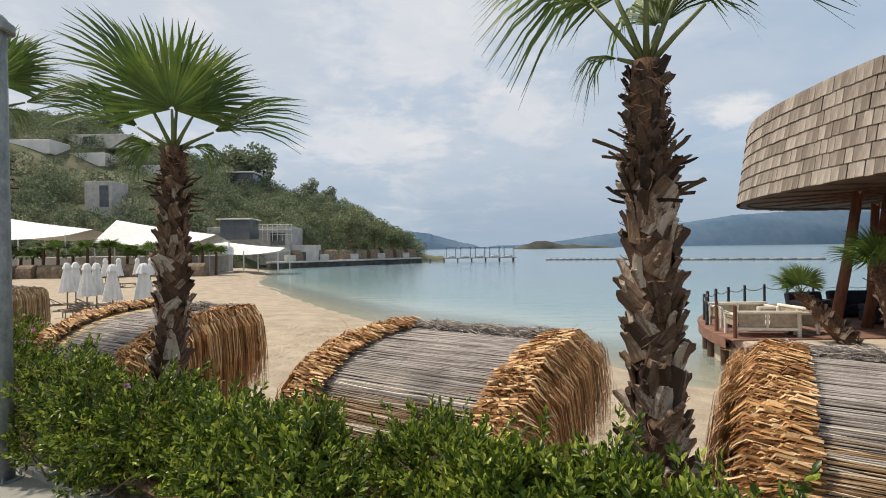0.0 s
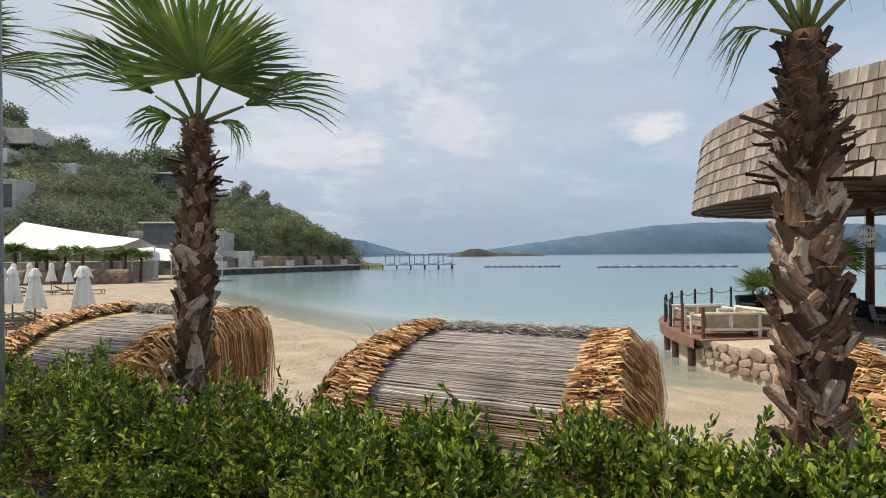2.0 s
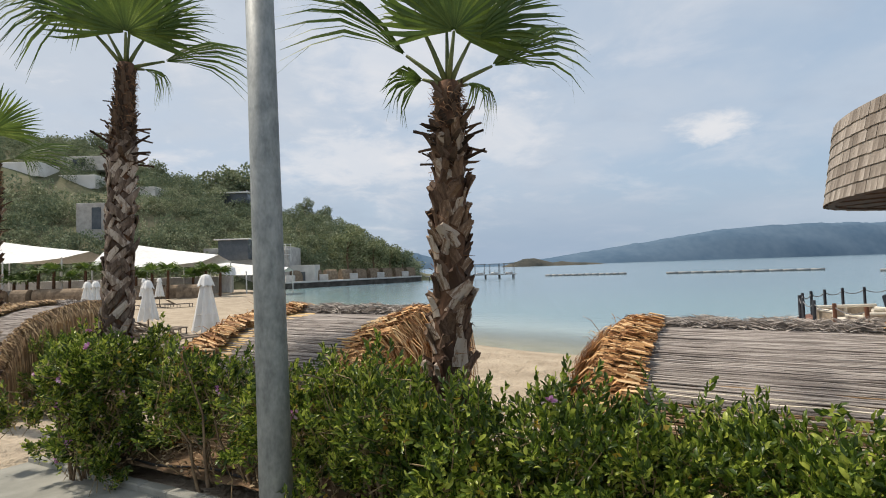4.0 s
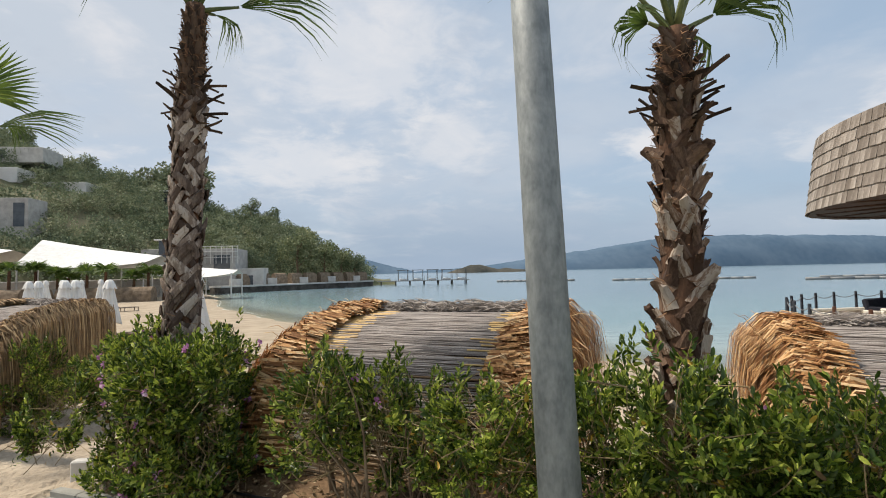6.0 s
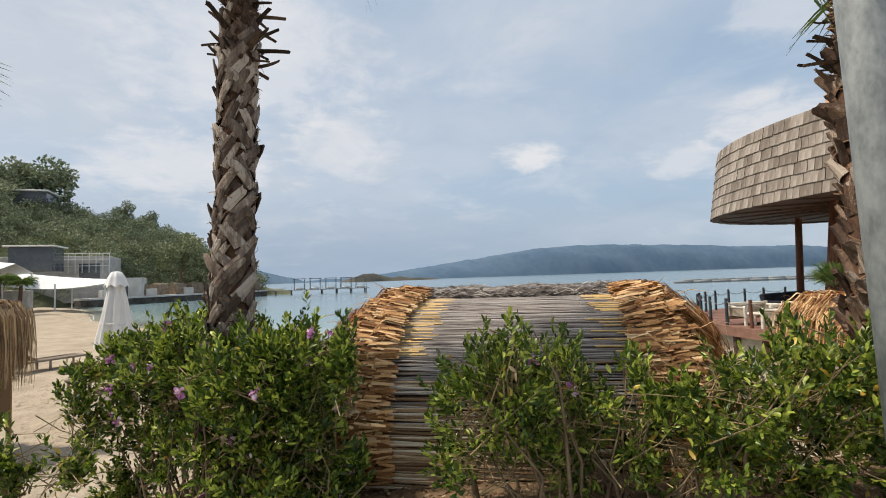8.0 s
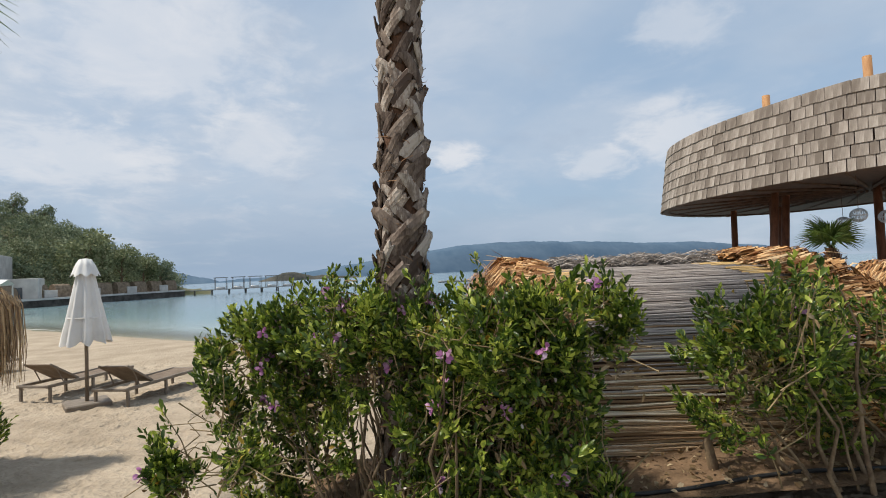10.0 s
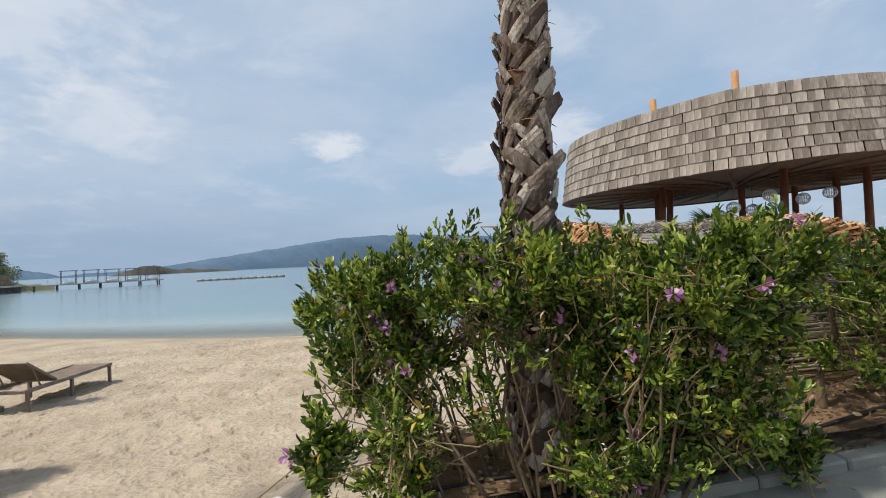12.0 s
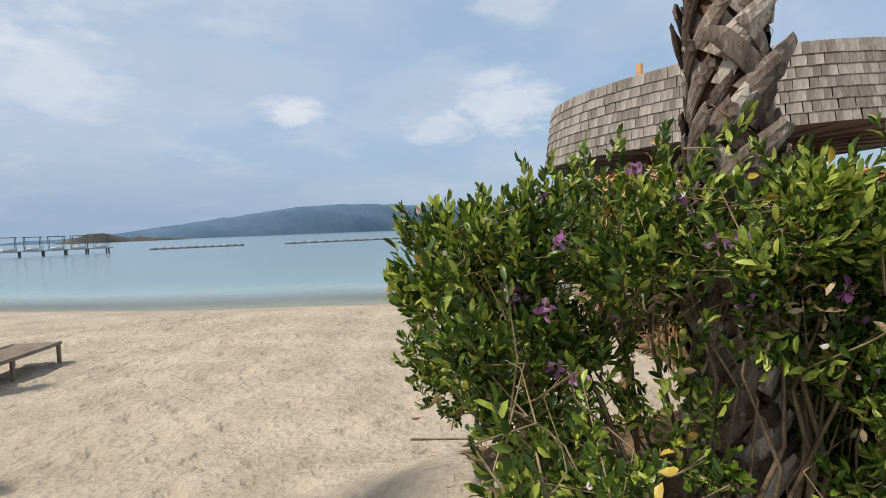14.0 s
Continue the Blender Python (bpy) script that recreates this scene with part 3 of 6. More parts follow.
def strap_mesh(seed):
    """A long flat strap of an old leaf base, bent round the trunk and torn at its end."""
    r = random.Random(seed)
    L, w, R = r.uniform(0.19, 0.29), r.uniform(0.034, 0.050), 0.175
    lean = r.choice((-1, 1)) * r.uniform(0.35, 0.75)
    ca, sa = math.cos(lean), math.sin(lean)
    v, f = [], []
    for i in range(6):
        t = i / 5
        half = w * (1.2 - 0.4 * t)
        out = 0.001 + 0.010 * t + 0.016 * t ** 3 * r.uniform(0.2, 1)
        for layer in (0.007, -0.005):
            for sx, dep in ((-1, -0.004), (-0.4, 0.004), (0.4, 0.004), (1, -0.004)):
                jag = r.uniform(-0.035, 0.02) if i == 5 else 0
                turn, rad = ((L * t + jag) * sa + half * sx * ca) / R, R + out + dep + layer
                v.append(Vector((rad * math.sin(turn), R * 0.80 - rad * math.cos(turn), (L * t + jag) * ca - half * sx * sa)))
    for i in range(5):
        a, b = i * 8, i * 8 + 8
        for k in range(3):
            f.append((a + k, a + k + 1, b + k + 1, b + k))
            f.append((a + 4 + k, b + 4 + k, b + 5 + k, a + 5 + k))
        f.append((a, b, b + 4, a + 4))
        f.append((a + 3, a + 7, b + 7, b + 3))
    f += [(40 + k, 41 + k, 45 + k, 44 + k) for k in range(3)]
    return Soup().add(v, f).mesh("boot", M_STRAP)


STRAPS = [strap_mesh(i + 90) for i in range(6)]


def long_boot_mesh(seed):
    """An old cut stalk that sticks out of the upper trunk."""
    r = random.Random(seed)
    L, bow = r.uniform(0.16, 0.34), r.uniform(-0.6, 1.2)
    v, f = [], []
    for i in range(6):
        t = i / 5
        half = 0.042 * (1 - 0.55 * t)
        y, z = -(0.02 + L * 0.85 * t), L * 0.25 * t + 0.05 * t * t * bow
        for sx, dz in ((-1, 0.012), (0, -0.012), (1, 0.012), (0, 0.014)):
            v.append(Vector((half * sx, y + (r.uniform(-0.02, 0.02) if i == 5 else 0), z + dz)))
    for i in range(5):
        for k in range(4):
            a, b = i * 4 + k, i * 4 + (k + 1) % 4
            f.append((a, b, b + 4, a + 4))
    f.append((20, 21, 22, 23))
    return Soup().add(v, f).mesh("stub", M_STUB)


STUBS = [long_boot_mesh(i + 50) for i in range(5)]


def frond_mesh(seed, stalk=0.55, radius=0.72, spread=98, segs=46, droop=0.28):
    """A fan leaf: a fanned half disc of folded segments with free, drooping tips."""
    r = random.Random(seed)
    s = Soup()
    for k in range(segs):
        t = (k + 0.5) / segs * 2 - 1
        ang = radians(spread) * t
        d = Vector((math.sin(ang), math.cos(ang), 0))
        side = Vector((math.cos(ang), -math.sin(ang), 0))
        fold = 0.35 if k % 2 else -0.35
        L = radius * (1 - 0.22 * abs(t) ** 2) * r.uniform(0.93, 1.06)
        w = radius * radians(spread) / segs
        pts, ws = [], []
        for i, q in enumerate((0.03, 0.3, 0.58, 0.8, 1.0)):
            bow = 0.10 * radius * math.sin(q * math.pi) - droop * radius * max(0, q - 0.45) ** 2 * (1.3 + 0.8 * abs(t)) - 0.22 * radius * t * t * q
            p = d * (L * q) + Vector((0, 0, bow))
            if q > 0.5:
                p += side * (r.uniform(-1, 1) * 0.02 * q)
            pts.append(p)
            ws.append((w * q, w * q * 1.10, w * q * 1.08, w * 0.42, w * 0.04)[i] if q > 0.05 else 0.004)
        s.strip(pts, ws, (side + Vector((0, 0, fold))).normalized())
        if k % 3 == 0:
            tip = pts[-1]
            s.strip([pts[3], pts[3] + (tip - pts[3]) * 0.8 + Vector((r.uniform(-.05, .05), r.uniform(-.03, .03), -0.12))], [0.0025, 0.001], side)
    return s.mesh("blade", M_FROND)


FRONDS = [frond_mesh(1, spread=108, droop=0.2), frond_mesh(2, spread=70, droop=0.14, segs=36), frond_mesh(3, spread=64, droop=0.5, segs=34), frond_mesh(4, radius=0.70, spread=74, droop=0.75, segs=38),
          frond_mesh(5, radius=0.30, spread=50, droop=1.1, segs=18), frond_mesh(6, radius=0.86, spread=30, segs=20, droop=0.3), frond_mesh(7, radius=0.82, spread=46, segs=26, droop=0.14)]


def palm(name, base, top, r0, r1, crown, label, seed, boots=150, leaf=1.0, stubs_from=0.72, group="palms along the path", stubs=26, boot_scale=1.0, flat=0.9, kinds=None):
    """A fan palm: a leaning trunk clad in stubs of old leaves and a crown of fan leaves (turn, rise, stalk, roll, kind)."""
    r = random.Random(seed)
    base, top = Vector(base), Vector(top)
    th = thing(name, Matrix.Translation(base), label, "palm tree", group)
    axis = top - base
    H = axis.length
    bend = Vector((r.uniform(-1, 1), r.uniform(-1, 1), 0)) * 0.006 * H
    place = lambda t: axis * t + bend * math.sin(t * math.pi)
    width = lambda t: r0 + (r1 - r0) * min(1, t / max(stubs_from, .01)) if t < stubs_from else r1 + (0.75 * r1 - r1) * (t - stubs_from) / (1 - stubs_from)
    trunk = Soup()
    pts = [place(i / 24) for i in range(25)]
    sides = 16
    v, f = [], []
    for i, p in enumerate(pts):
        w = width(i / 24) * 0.86
        for k in range(sides):
            an = 2 * math.pi * k / sides
            q = w * (1 + 0.09 * noise.noise(Vector((math.cos(an) * 2, math.sin(an) * 2, i * 0.6 + seed))))
            v.append(p + Vector((math.cos(an) * q, math.sin(an) * q, 0)))
    for i in range(24):
        for k in range(sides):
            j = (k + 1) % sides
            f.append((i * sides + k, i * sides + j, (i + 1) * sides + j, (i + 1) * sides + k))
    f.append(tuple(24 * sides + k for k in range(sides)))
    tr = part("trunk", trunk.add(v, f), M_TRUNK, th, smooth=True)
    golden = 2.39996
    reach = min(0.97, stubs_from + 0.25)
    boots = int(boots * reach / stubs_from)
    kinds = kinds or BOOTS
    for k in range(boots):
        t = (k + 0.5) / boots * reach
        p, an = place(t), k * golden + r.uniform(-0.22, 0.22)
        neck = t > stubs_from
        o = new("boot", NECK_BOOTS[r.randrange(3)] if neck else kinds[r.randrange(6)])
        o.parent = tr
        sc = r.uniform(0.85, 1.3) * boot_scale * (1.15 - 0.25 * t) * (0.68 if neck else 1)
        turn = Matrix.Rotation(an + math.pi / 2, 4, "Z")
        if kinds is BOOTS:
            turn = turn @ Matrix.Rotation(r.choice((-1, 1)) * r.uniform(0.15, 0.85), 4, "Y") @ Matrix.Rotation(r.uniform(-0.10, 0.16), 4, "X")
        o.matrix_local = Matrix.Translation(p + Vector((math.cos(an), math.sin(an), 0)) * width(t) * 0.76) @ turn @ Matrix.Diagonal((sc * r.uniform(0.9, 1.25), sc * flat, sc * 0.95, 1))
    for k in range(stubs):
        t = stubs_from - 0.07 + 0.17 * (k / max(stubs, 1)) ** 1.3
        t = min(t, 0.985)
        p, an = place(t), k * golden
        o = new("stub", STUBS[r.randrange(5)])
        o.parent = tr
        sc = r.uniform(0.6, 1.25) * boot_scale * (1.0 if t < stubs_from + 0.05 else 0.6)
        o.matrix_local = Matrix.Translation(p + Vector((math.cos(an), math.sin(an), 0)) * width(t) * 0.7) @ Matrix.Rotation(an + math.pi / 2, 4, "Z") @ Matrix.Rotation(r.uniform(-0.7, 0.45), 4, "X") @ Matrix.Scale(sc, 4)
    fib = Soup()
    for k in range(420):
        t = r.uniform(0.02, 0.99) if k < 150 else r.uniform(stubs_from, 0.99)
        an = r.uniform(0, 6.283)
        o = Vector((math.cos(an), math.sin(an), 0))
        p = place(t) + o * width(t) * (0.98 if t < stubs_from else 0.86)
        dvec = Vector((-o.y, o.x, 0)) * r.uniform(-0.12, 0.12) + Vector((0, 0, r.uniform(-0.12, 0.08))) + o * 0.03
        fib.strip([p, p + dvec * 0.5 + o * 0.02, p + dvec], [0.004, 0.003, 0.001], Vector((0.3, 0.2, 0.9)).normalized())
    tagged(part("fibre", fib, M_FIBRE, tr), kind="stuff")
    for turn, rise, stalk, roll, kind in crown:
        fr = new("frond")
        fr.parent = th
        root = place(0.985)
        rt = Matrix.Translation(root) @ Matrix.Rotation(radians(-turn), 4, "Z") @ Matrix.Rotation(radians(rise), 4, "X")
        fr.matrix_local = rt
        st = Soup()
        st.tube([(0, 0.03, 0), (0, stalk * 0.5, -0.01), (0, stalk, -0.035)], 0.022 * leaf, 0.010 * leaf, 5)
        part("stalk", st, M_PETIOLE, fr, smooth=True)
        b = part("blade", FRONDS[kind], None, fr)
        b.matrix_local = Matrix.Translation((0, stalk, -0.035)) @ Matrix.Rotation(radians(-34 if kind in (3, 4) else -8), 4, "X") @ Matrix.Rotation(radians(roll), 4, "Y") @ Matrix.Scale(leaf, 4)
    return th


# turn: degrees clockwise from +y seen from above; rise above level
palm("palm_tree", (1.374, 3.28, 0.35), (1.29, 3.25, 3.2), 0.165, 0.145,
     [(-76, 57, 0.58, -35, 3), (110, 50, 0.50, 35, 2), (-62, 38, 0.20, -30, 4), (-160, 80, 0.62, 0, 1), (25, 80, 0.62, 0, 0), (105, 70, 0.66, 45, 1), (-75, 72, 0.66, -45, 1), (40, 58, 0.45, 0, 2)],
     "tall fan palm with a shaggy brown trunk and green fronds", 1, boots=190, stubs_from=0.75, stubs=60, leaf=1.12, boot_scale=0.84)
palm("palm_tree", (-3.013, 5.446, 0.15), (-2.925, 5.51, 3.14), 0.16, 0.135,
     [(72, 34, 0.46, 58, 5), (-104, 40, 0.42, -55, 5), (-112, 68, 0.66, -50, 6), (158, 76, 0.44, 6, 0), (5, 86, 0.50, 0, 1), (74, 68, 0.46, 52, 1), (-100, 26, 0.22, 40, 4), (60, 28, 0.20, 40, 4)],
     "slim fan palm with dark trunk and spread green fronds", 2, boots=185, stubs_from=0.84, stubs=52, leaf=1.25, boot_scale=0.76)
palm("palm_tree", (-6.814, 7.547, -0.33), (-6.663, 7.575, 4.2), 0.158, 0.132,
     [(64, 26, 0.44, 58, 5), (-112, 54, 0.66, -35, 3), (-100, 70, 0.48, -50, 1), (150, 76, 0.42, 0, 0), (0, 84, 0.50, 0, 1), (66, 68, 0.48, 50, 1), (50, 22, 0.20, 40, 4)],
     "tall fan palm with cross-hatched trunk of cut leaf bases", 3, boots=400, stubs_from=0.80, stubs=56, leaf=1.3, boot_scale=0.74, flat=1.0, kinds=STRAPS)
palm("palm_tree", (-10.75, 10.45, -0.9), (-10.6, 10.5, 3.75), 0.19, 0.16,
     [(70, 26, 0.3, 50, 5), (-100, 34, 0.55, -50, 5), (150, 70, 0.55, 10, 0), (-45, 70, 0.55, 0, 1), (-108, 60, 0.55, -45, 1), (40, 30, 0.4, 0, 4)],
     "fan palm beyond the bed with drooping green fronds", 4, boots=120, stubs_from=0.8, leaf=1.2, boot_scale=0.85)

# ---- lamp post ----
pole = thing("lamp_post", pose(-4.128, 4.684, gz(-4.128, 4.684), -1.65, -1.31, 0), "tall galvanised steel lamp post standing in the hedge", "lamp post")
ps = Soup().tube([(0, 0, 0), (0, 0, 2.0), (0, 0, 4.25)], 0.105, 0.088, 24)
part("pole", ps, M_STEEL, pole, smooth=True)
part("collar", Soup().tube([(0, 0, 4.2), (0, 0, 4.27)], 0.15, 0.15, 24), M_STEEL, pole)
part("cap", Soup().tube([(0, 0, 4.27), (0, 0, 4.33), (0, 0, 4.36)], 0.12, 0.06, 24), M_STEEL, pole)
part("base_plate", Soup().tube([(0, 0, 0), (0, 0, 0.03)], 0.17, 0.17, 24), M_STEEL, pole)
for k in range(4):
    w = math.pi / 4 + k * math.pi / 2
    part("bolt", Soup().tube([(0.14 * math.cos(w), 0.14 * math.sin(w), 0.03), (0.14 * math.cos(w), 0.14 * math.sin(w), 0.07)], 0.012, 0.012, 6), M_STEEL, pole)

# ---- straw cabanas ----
POW = 2.9


def cabana(place, turn, W, D, H, drop, label, seed, warm=0.25, material=None, rim_w=0.62):
    """A thatched beach shell: a reed mat bent over the top and down the back, thick straw rims at both ends whose straw
    hangs down the sides, and a brushwood roll along the front edge. Local x along the ridge, y to the sea, z=0 the top of the back ground."""
    r = random.Random(seed)
    straw = material or M_STRAW
    th = thing("cabana", pose(*place, 0, 0, turn), label, "beach cabana", "straw cabanas along the beach")

    def prof(t):
        """t from 0 at the front edge to 1 at the foot of the back: y, z and the outward normal in y, z."""
        w = t * math.pi / 2
        y = -D * math.sin(w) ** (2 / POW)
        z = H * max(math.cos(w), 0) ** (2 / POW)
        if t <= 0:
            y = 0.0
        return Vector((0, y, z))

    # even steps along the curve
    fine = [prof(i / 400) for i in range(401)]
    cum = [0.0]
    for p, q in zip(fine, fine[1:]):
        cum.append(cum[-1] + (q - p).length)
    total = cum[-1]

    def along_curve(s):
        s = min(max(s, 0), total)
        k = int(np.searchsorted(cum, s))
        k = min(max(k, 1), 400)
        f = (s - cum[k - 1]) / max(cum[k] - cum[k - 1], 1e-9)
        p = fine[k - 1].lerp(fine[k], f)
        d = (fine[k] - fine[k - 1]).normalized()
        return p, d, Vector((0, d.z, -d.y))

    frame_part = Soup()
    for x in (-W / 2, 0, W / 2):
        frame_part.tube([Vector((x, 0, 0)) + along_curve(s)[0] - Vector((0, -0.02, 0.05)) for s in np.linspace(0, total, 26)], 0.03, sides=6)
        frame_part.tube([(x, -0.02, -drop), (x, -0.02, H - 0.04)], 0.035, sides=7)
        frame_part.tube([(x, -D + 0.03, -0.15), (x, -D + 0.03, 0.3)], 0.035, sides=7)
    part("frame", frame_part, M_BAMBOO, th)
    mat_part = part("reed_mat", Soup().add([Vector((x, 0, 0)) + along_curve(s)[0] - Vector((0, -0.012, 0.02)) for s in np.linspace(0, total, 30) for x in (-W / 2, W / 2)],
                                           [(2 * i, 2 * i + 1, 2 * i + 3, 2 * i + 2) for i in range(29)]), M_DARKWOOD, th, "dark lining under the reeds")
    variants = []
    for q in range(5):
        rr = random.Random(seed * 10 + q)
        n = 9
        pts = [(W * (i / (n - 1) - 0.5), 0.006 * rr.uniform(-1, 1), 0.007 * rr.uniform(-1, 1)) for i in range(n)]
        variants.append(Soup().tube(pts, rr.uniform(0.006, 0.0105), rr.uniform(0.005, 0.009), 5, False).mesh("reed", M_REED))
    warm_v = []
    for q in range(4):
        rr = random.Random(seed * 20 + q)
        pts = [(W * (i / 8 - 0.5), 0.008 * rr.uniform(-1, 1), 0.008 * rr.uniform(-1, 1)) for i in range(9)]
        warm_v.append(Soup().tube(pts, rr.uniform(0.006, 0.011), rr.uniform(0.005, 0.009), 5, False).mesh("reed", M_REED_WARM))
    s, rows = 0.02, 0
    while s < total - 0.01:
        p, d, nrm = along_curve(s)
        frac = s / total
        pool = warm_v if r.random() < smooth_step(0.62, 0.86, frac) else variants
        o = new("reed", pool[r.randrange(len(pool))])
        o.parent = mat_part
        o.matrix_local = Matrix.Translation(p + nrm * 0.004 + Vector((r.uniform(-0.03, 0.03), 0, 0))) @ Matrix.Rotation(r.uniform(-0.012, 0.012), 4, "Y") @ Matrix.Rotation(r.uniform(0, 6.28), 4, "X")
        s += r.uniform(0.0095, 0.0145)
        rows += 1
    if warm > 0:
        new_reed = Soup()
        for k in range(150):
            sv = r.uniform(0.02, total * 0.62)
            p, d, nrm = along_curve(sv)
            L = warm * r.uniform(0.5, 1.2)
            x0 = -W / 2 if r.random() < 0.7 else W / 2 - L
            new_reed.tube([p + Vector((x0, 0, 0)) + nrm * 0.016, p + Vector((x0 + L, 0, 0)) + nrm * 0.014], 0.008, 0.006, 4, False)
        part("new_reeds", new_reed, M_REED_NEW, mat_part, "yellow unweathered reeds beside the rim")

    # brushwood roll along the front edge
    roll = Soup()
    for k in range(1500):
        x = r.uniform(-W / 2 - 0.05, W / 2 + 0.05)
        w = r.uniform(0, 6.283)
        c = Vector((x, -0.06 + 0.11 * math.cos(w), H + 0.035 + 0.085 * math.sin(w) + 0.014 * math.sin(x * 9)))
        dvec = Vector((r.uniform(-1, 1), r.uniform(-0.5, 0.5), r.uniform(-0.1, 0.45))) * 0.10
        roll.strip([c - dvec, c + dvec * 0.2 + Vector((0, 0, 0.01)), c + dvec], [0.006, 0.005, 0.002], Vector((0.2, 0.7, 0.7)).normalized())
    roll.tube([(-W / 2, -0.06, H + 0.02), (0, -0.06, H + 0.01), (W / 2, -0.06, H + 0.02)], 0.095, sides=10)
    part("ridge_roll", roll, M_RIDGE, th, "grey weathered brushwood roll along the edge")

    # straw rims: short stalks laid over the rim in layers, then long straw hanging down the side
    for side in (-1, 1):
        rim = Soup()
        layers = int(total / 0.042)
        for q in range(layers):
            sv = q / layers * total * 0.93
            p, d, nrm = along_curve(sv)
            grow = rim_w * (0.75 + 0.35 * sv / total)
            for k in range(34):
                u = r.uniform(-0.62, 0.36)
                pj = p + d * r.uniform(-0.05, 0.05)
                lift = 0.05 + r.uniform(-0.04, 0.05) + 0.045 * noise.noise(Vector((u * 3, sv * 4, seed + side)))
                x0 = side * (W / 2 - 0.05 + u * grow * 0.6)
                L = r.uniform(0.16, 0.30)
                a0 = pj + Vector((x0, 0, 0)) + nrm * (lift + 0.025)
                a1 = pj + Vector((x0 + side * L * 0.6, 0, 0)) + nrm * (lift + 0.055) + d * r.uniform(-0.03, 0.03)
                a2 = pj + Vector((x0 + side * L, 0, 0)) + nrm * lift + Vector((0, 0, -0.06)) + d * r.uniform(-0.06, 0.06)
                w = r.uniform(0.005, 0.012)
                rim.strip([a0, a1, a2], [w, w * 1.1, w * 0.5], (d + nrm * r.uniform(-0.8, 0.8)).normalized())
        part("straw_rim", rim, straw, th, "layered orange-brown straw rim")
        hang = Soup()
        for q in range(1500):
            sv = r.uniform(0.0, total * 0.80)
            p, d, nrm = along_curve(sv)
            x0 = side * (W / 2 + r.uniform(0.12, rim_w * 0.66))
            top = p + Vector((x0, 0, 0)) + nrm * r.uniform(-0.02, 0.05)
            L = max(0.25, min(top.z + drop * 0.45, r.uniform(0.7, 1.15)))
            out = side * r.uniform(0.02, 0.14)
            dy = r.uniform(-0.05, 0.05)
            pts = [top, top + Vector((out * 0.8, dy * 0.2, -L * 0.12)), top + Vector((out * 1.2, dy * 0.5, -L * 0.5)), top + Vector((out * 1.1 + side * r.uniform(-0.04, 0.04), dy, -L))]
            w = r.uniform(0.004, 0.008)
            hang.strip(pts, [w, w, w * 0.8, w * 0.3], Vector((r.uniform(-0.3, 0.3), 1, 0)).normalized())
        part("hanging_straw", hang, M_STRAW_OLD if material else straw, th, "long straw hanging down the side")
        wall_s = Soup()
        pr = [along_curve(sv)[0] + Vector((side * (W / 2 + 0.03), 0, -0.02)) for sv in np.linspace(0, total * 0.92, 20)]
        for i in range(19):
            b0, b1 = pr[i].copy(), pr[i + 1].copy()
            b0.z, b1.z = min(pr[i].z, 0.1), min(pr[i + 1].z, 0.1)
            wall_s.add([pr[i], pr[i + 1], b1, b0], [(0, 1, 2, 3)])
        part("side_panel", wall_s, M_REED_WARM, th)
    loose = Soup()
    for k in range(16):
        sv = r.uniform(0, total * 0.6)
        p, d, nrm = along_curve(sv)
        sd = r.choice((-1, 1))
        p = p + Vector((sd * (W / 2 + r.uniform(0, 0.35)), 0, 0)) + nrm * 0.06
        q = Vector((sd * r.uniform(0.05, 0.3), r.uniform(-0.15, 0.15), r.uniform(-0.05, 0.2)))
        loose.tube([p, p + q * 0.5 + Vector((0, 0, 0.04)), p + q], 0.004, 0.0015, 4, False)
    tagged(part("loose_straw", loose, straw, th), kind="stuff")
    return th


def shell(tl, turn, W, D, top, back, label, seed, **kw):
    """Place a cabana by the left end of its front edge."""
    c, s = math.cos(radians(turn)), math.sin(radians(turn))
    cx, cy = tl[0] + c * W / 2, tl[1] + s * W / 2
    return cabana((cx, cy, back), turn, W, D, top - 0.15 - back, back - gz(cx, cy), label, seed, **kw)


shell((-0.51, 7.49), -32, 2.40, 2.15, 1.00, -0.15, "thatched straw cabana with a weathered grey reed back", 3, warm=0.12)
shell((-4.92, 8.87), -31, 2.22, 1.95, 1.20, -0.33, "thatched straw cabana with grey and yellow reed back", 4, warm=0.45)
shell((3.62, 5.40), -35, 2.40, 2.15, 0.98, -0.10, "thatched straw cabana with a thick golden straw rim", 5, warm=0.12)
shell((-12.05, 14.25), -33, 2.35, 2.0, 1.16, -0.75, "brown straw cabana standing down on the sand", 6, warm=0.1, material=M_STRAW_OLD)
shell((-16.6, 17.3), -33, 2.35, 2.0, 1.05, -0.85, "brown straw cabana further along the beach", 7, warm=0.1, material=M_STRAW_OLD)

# ---- hedge ----


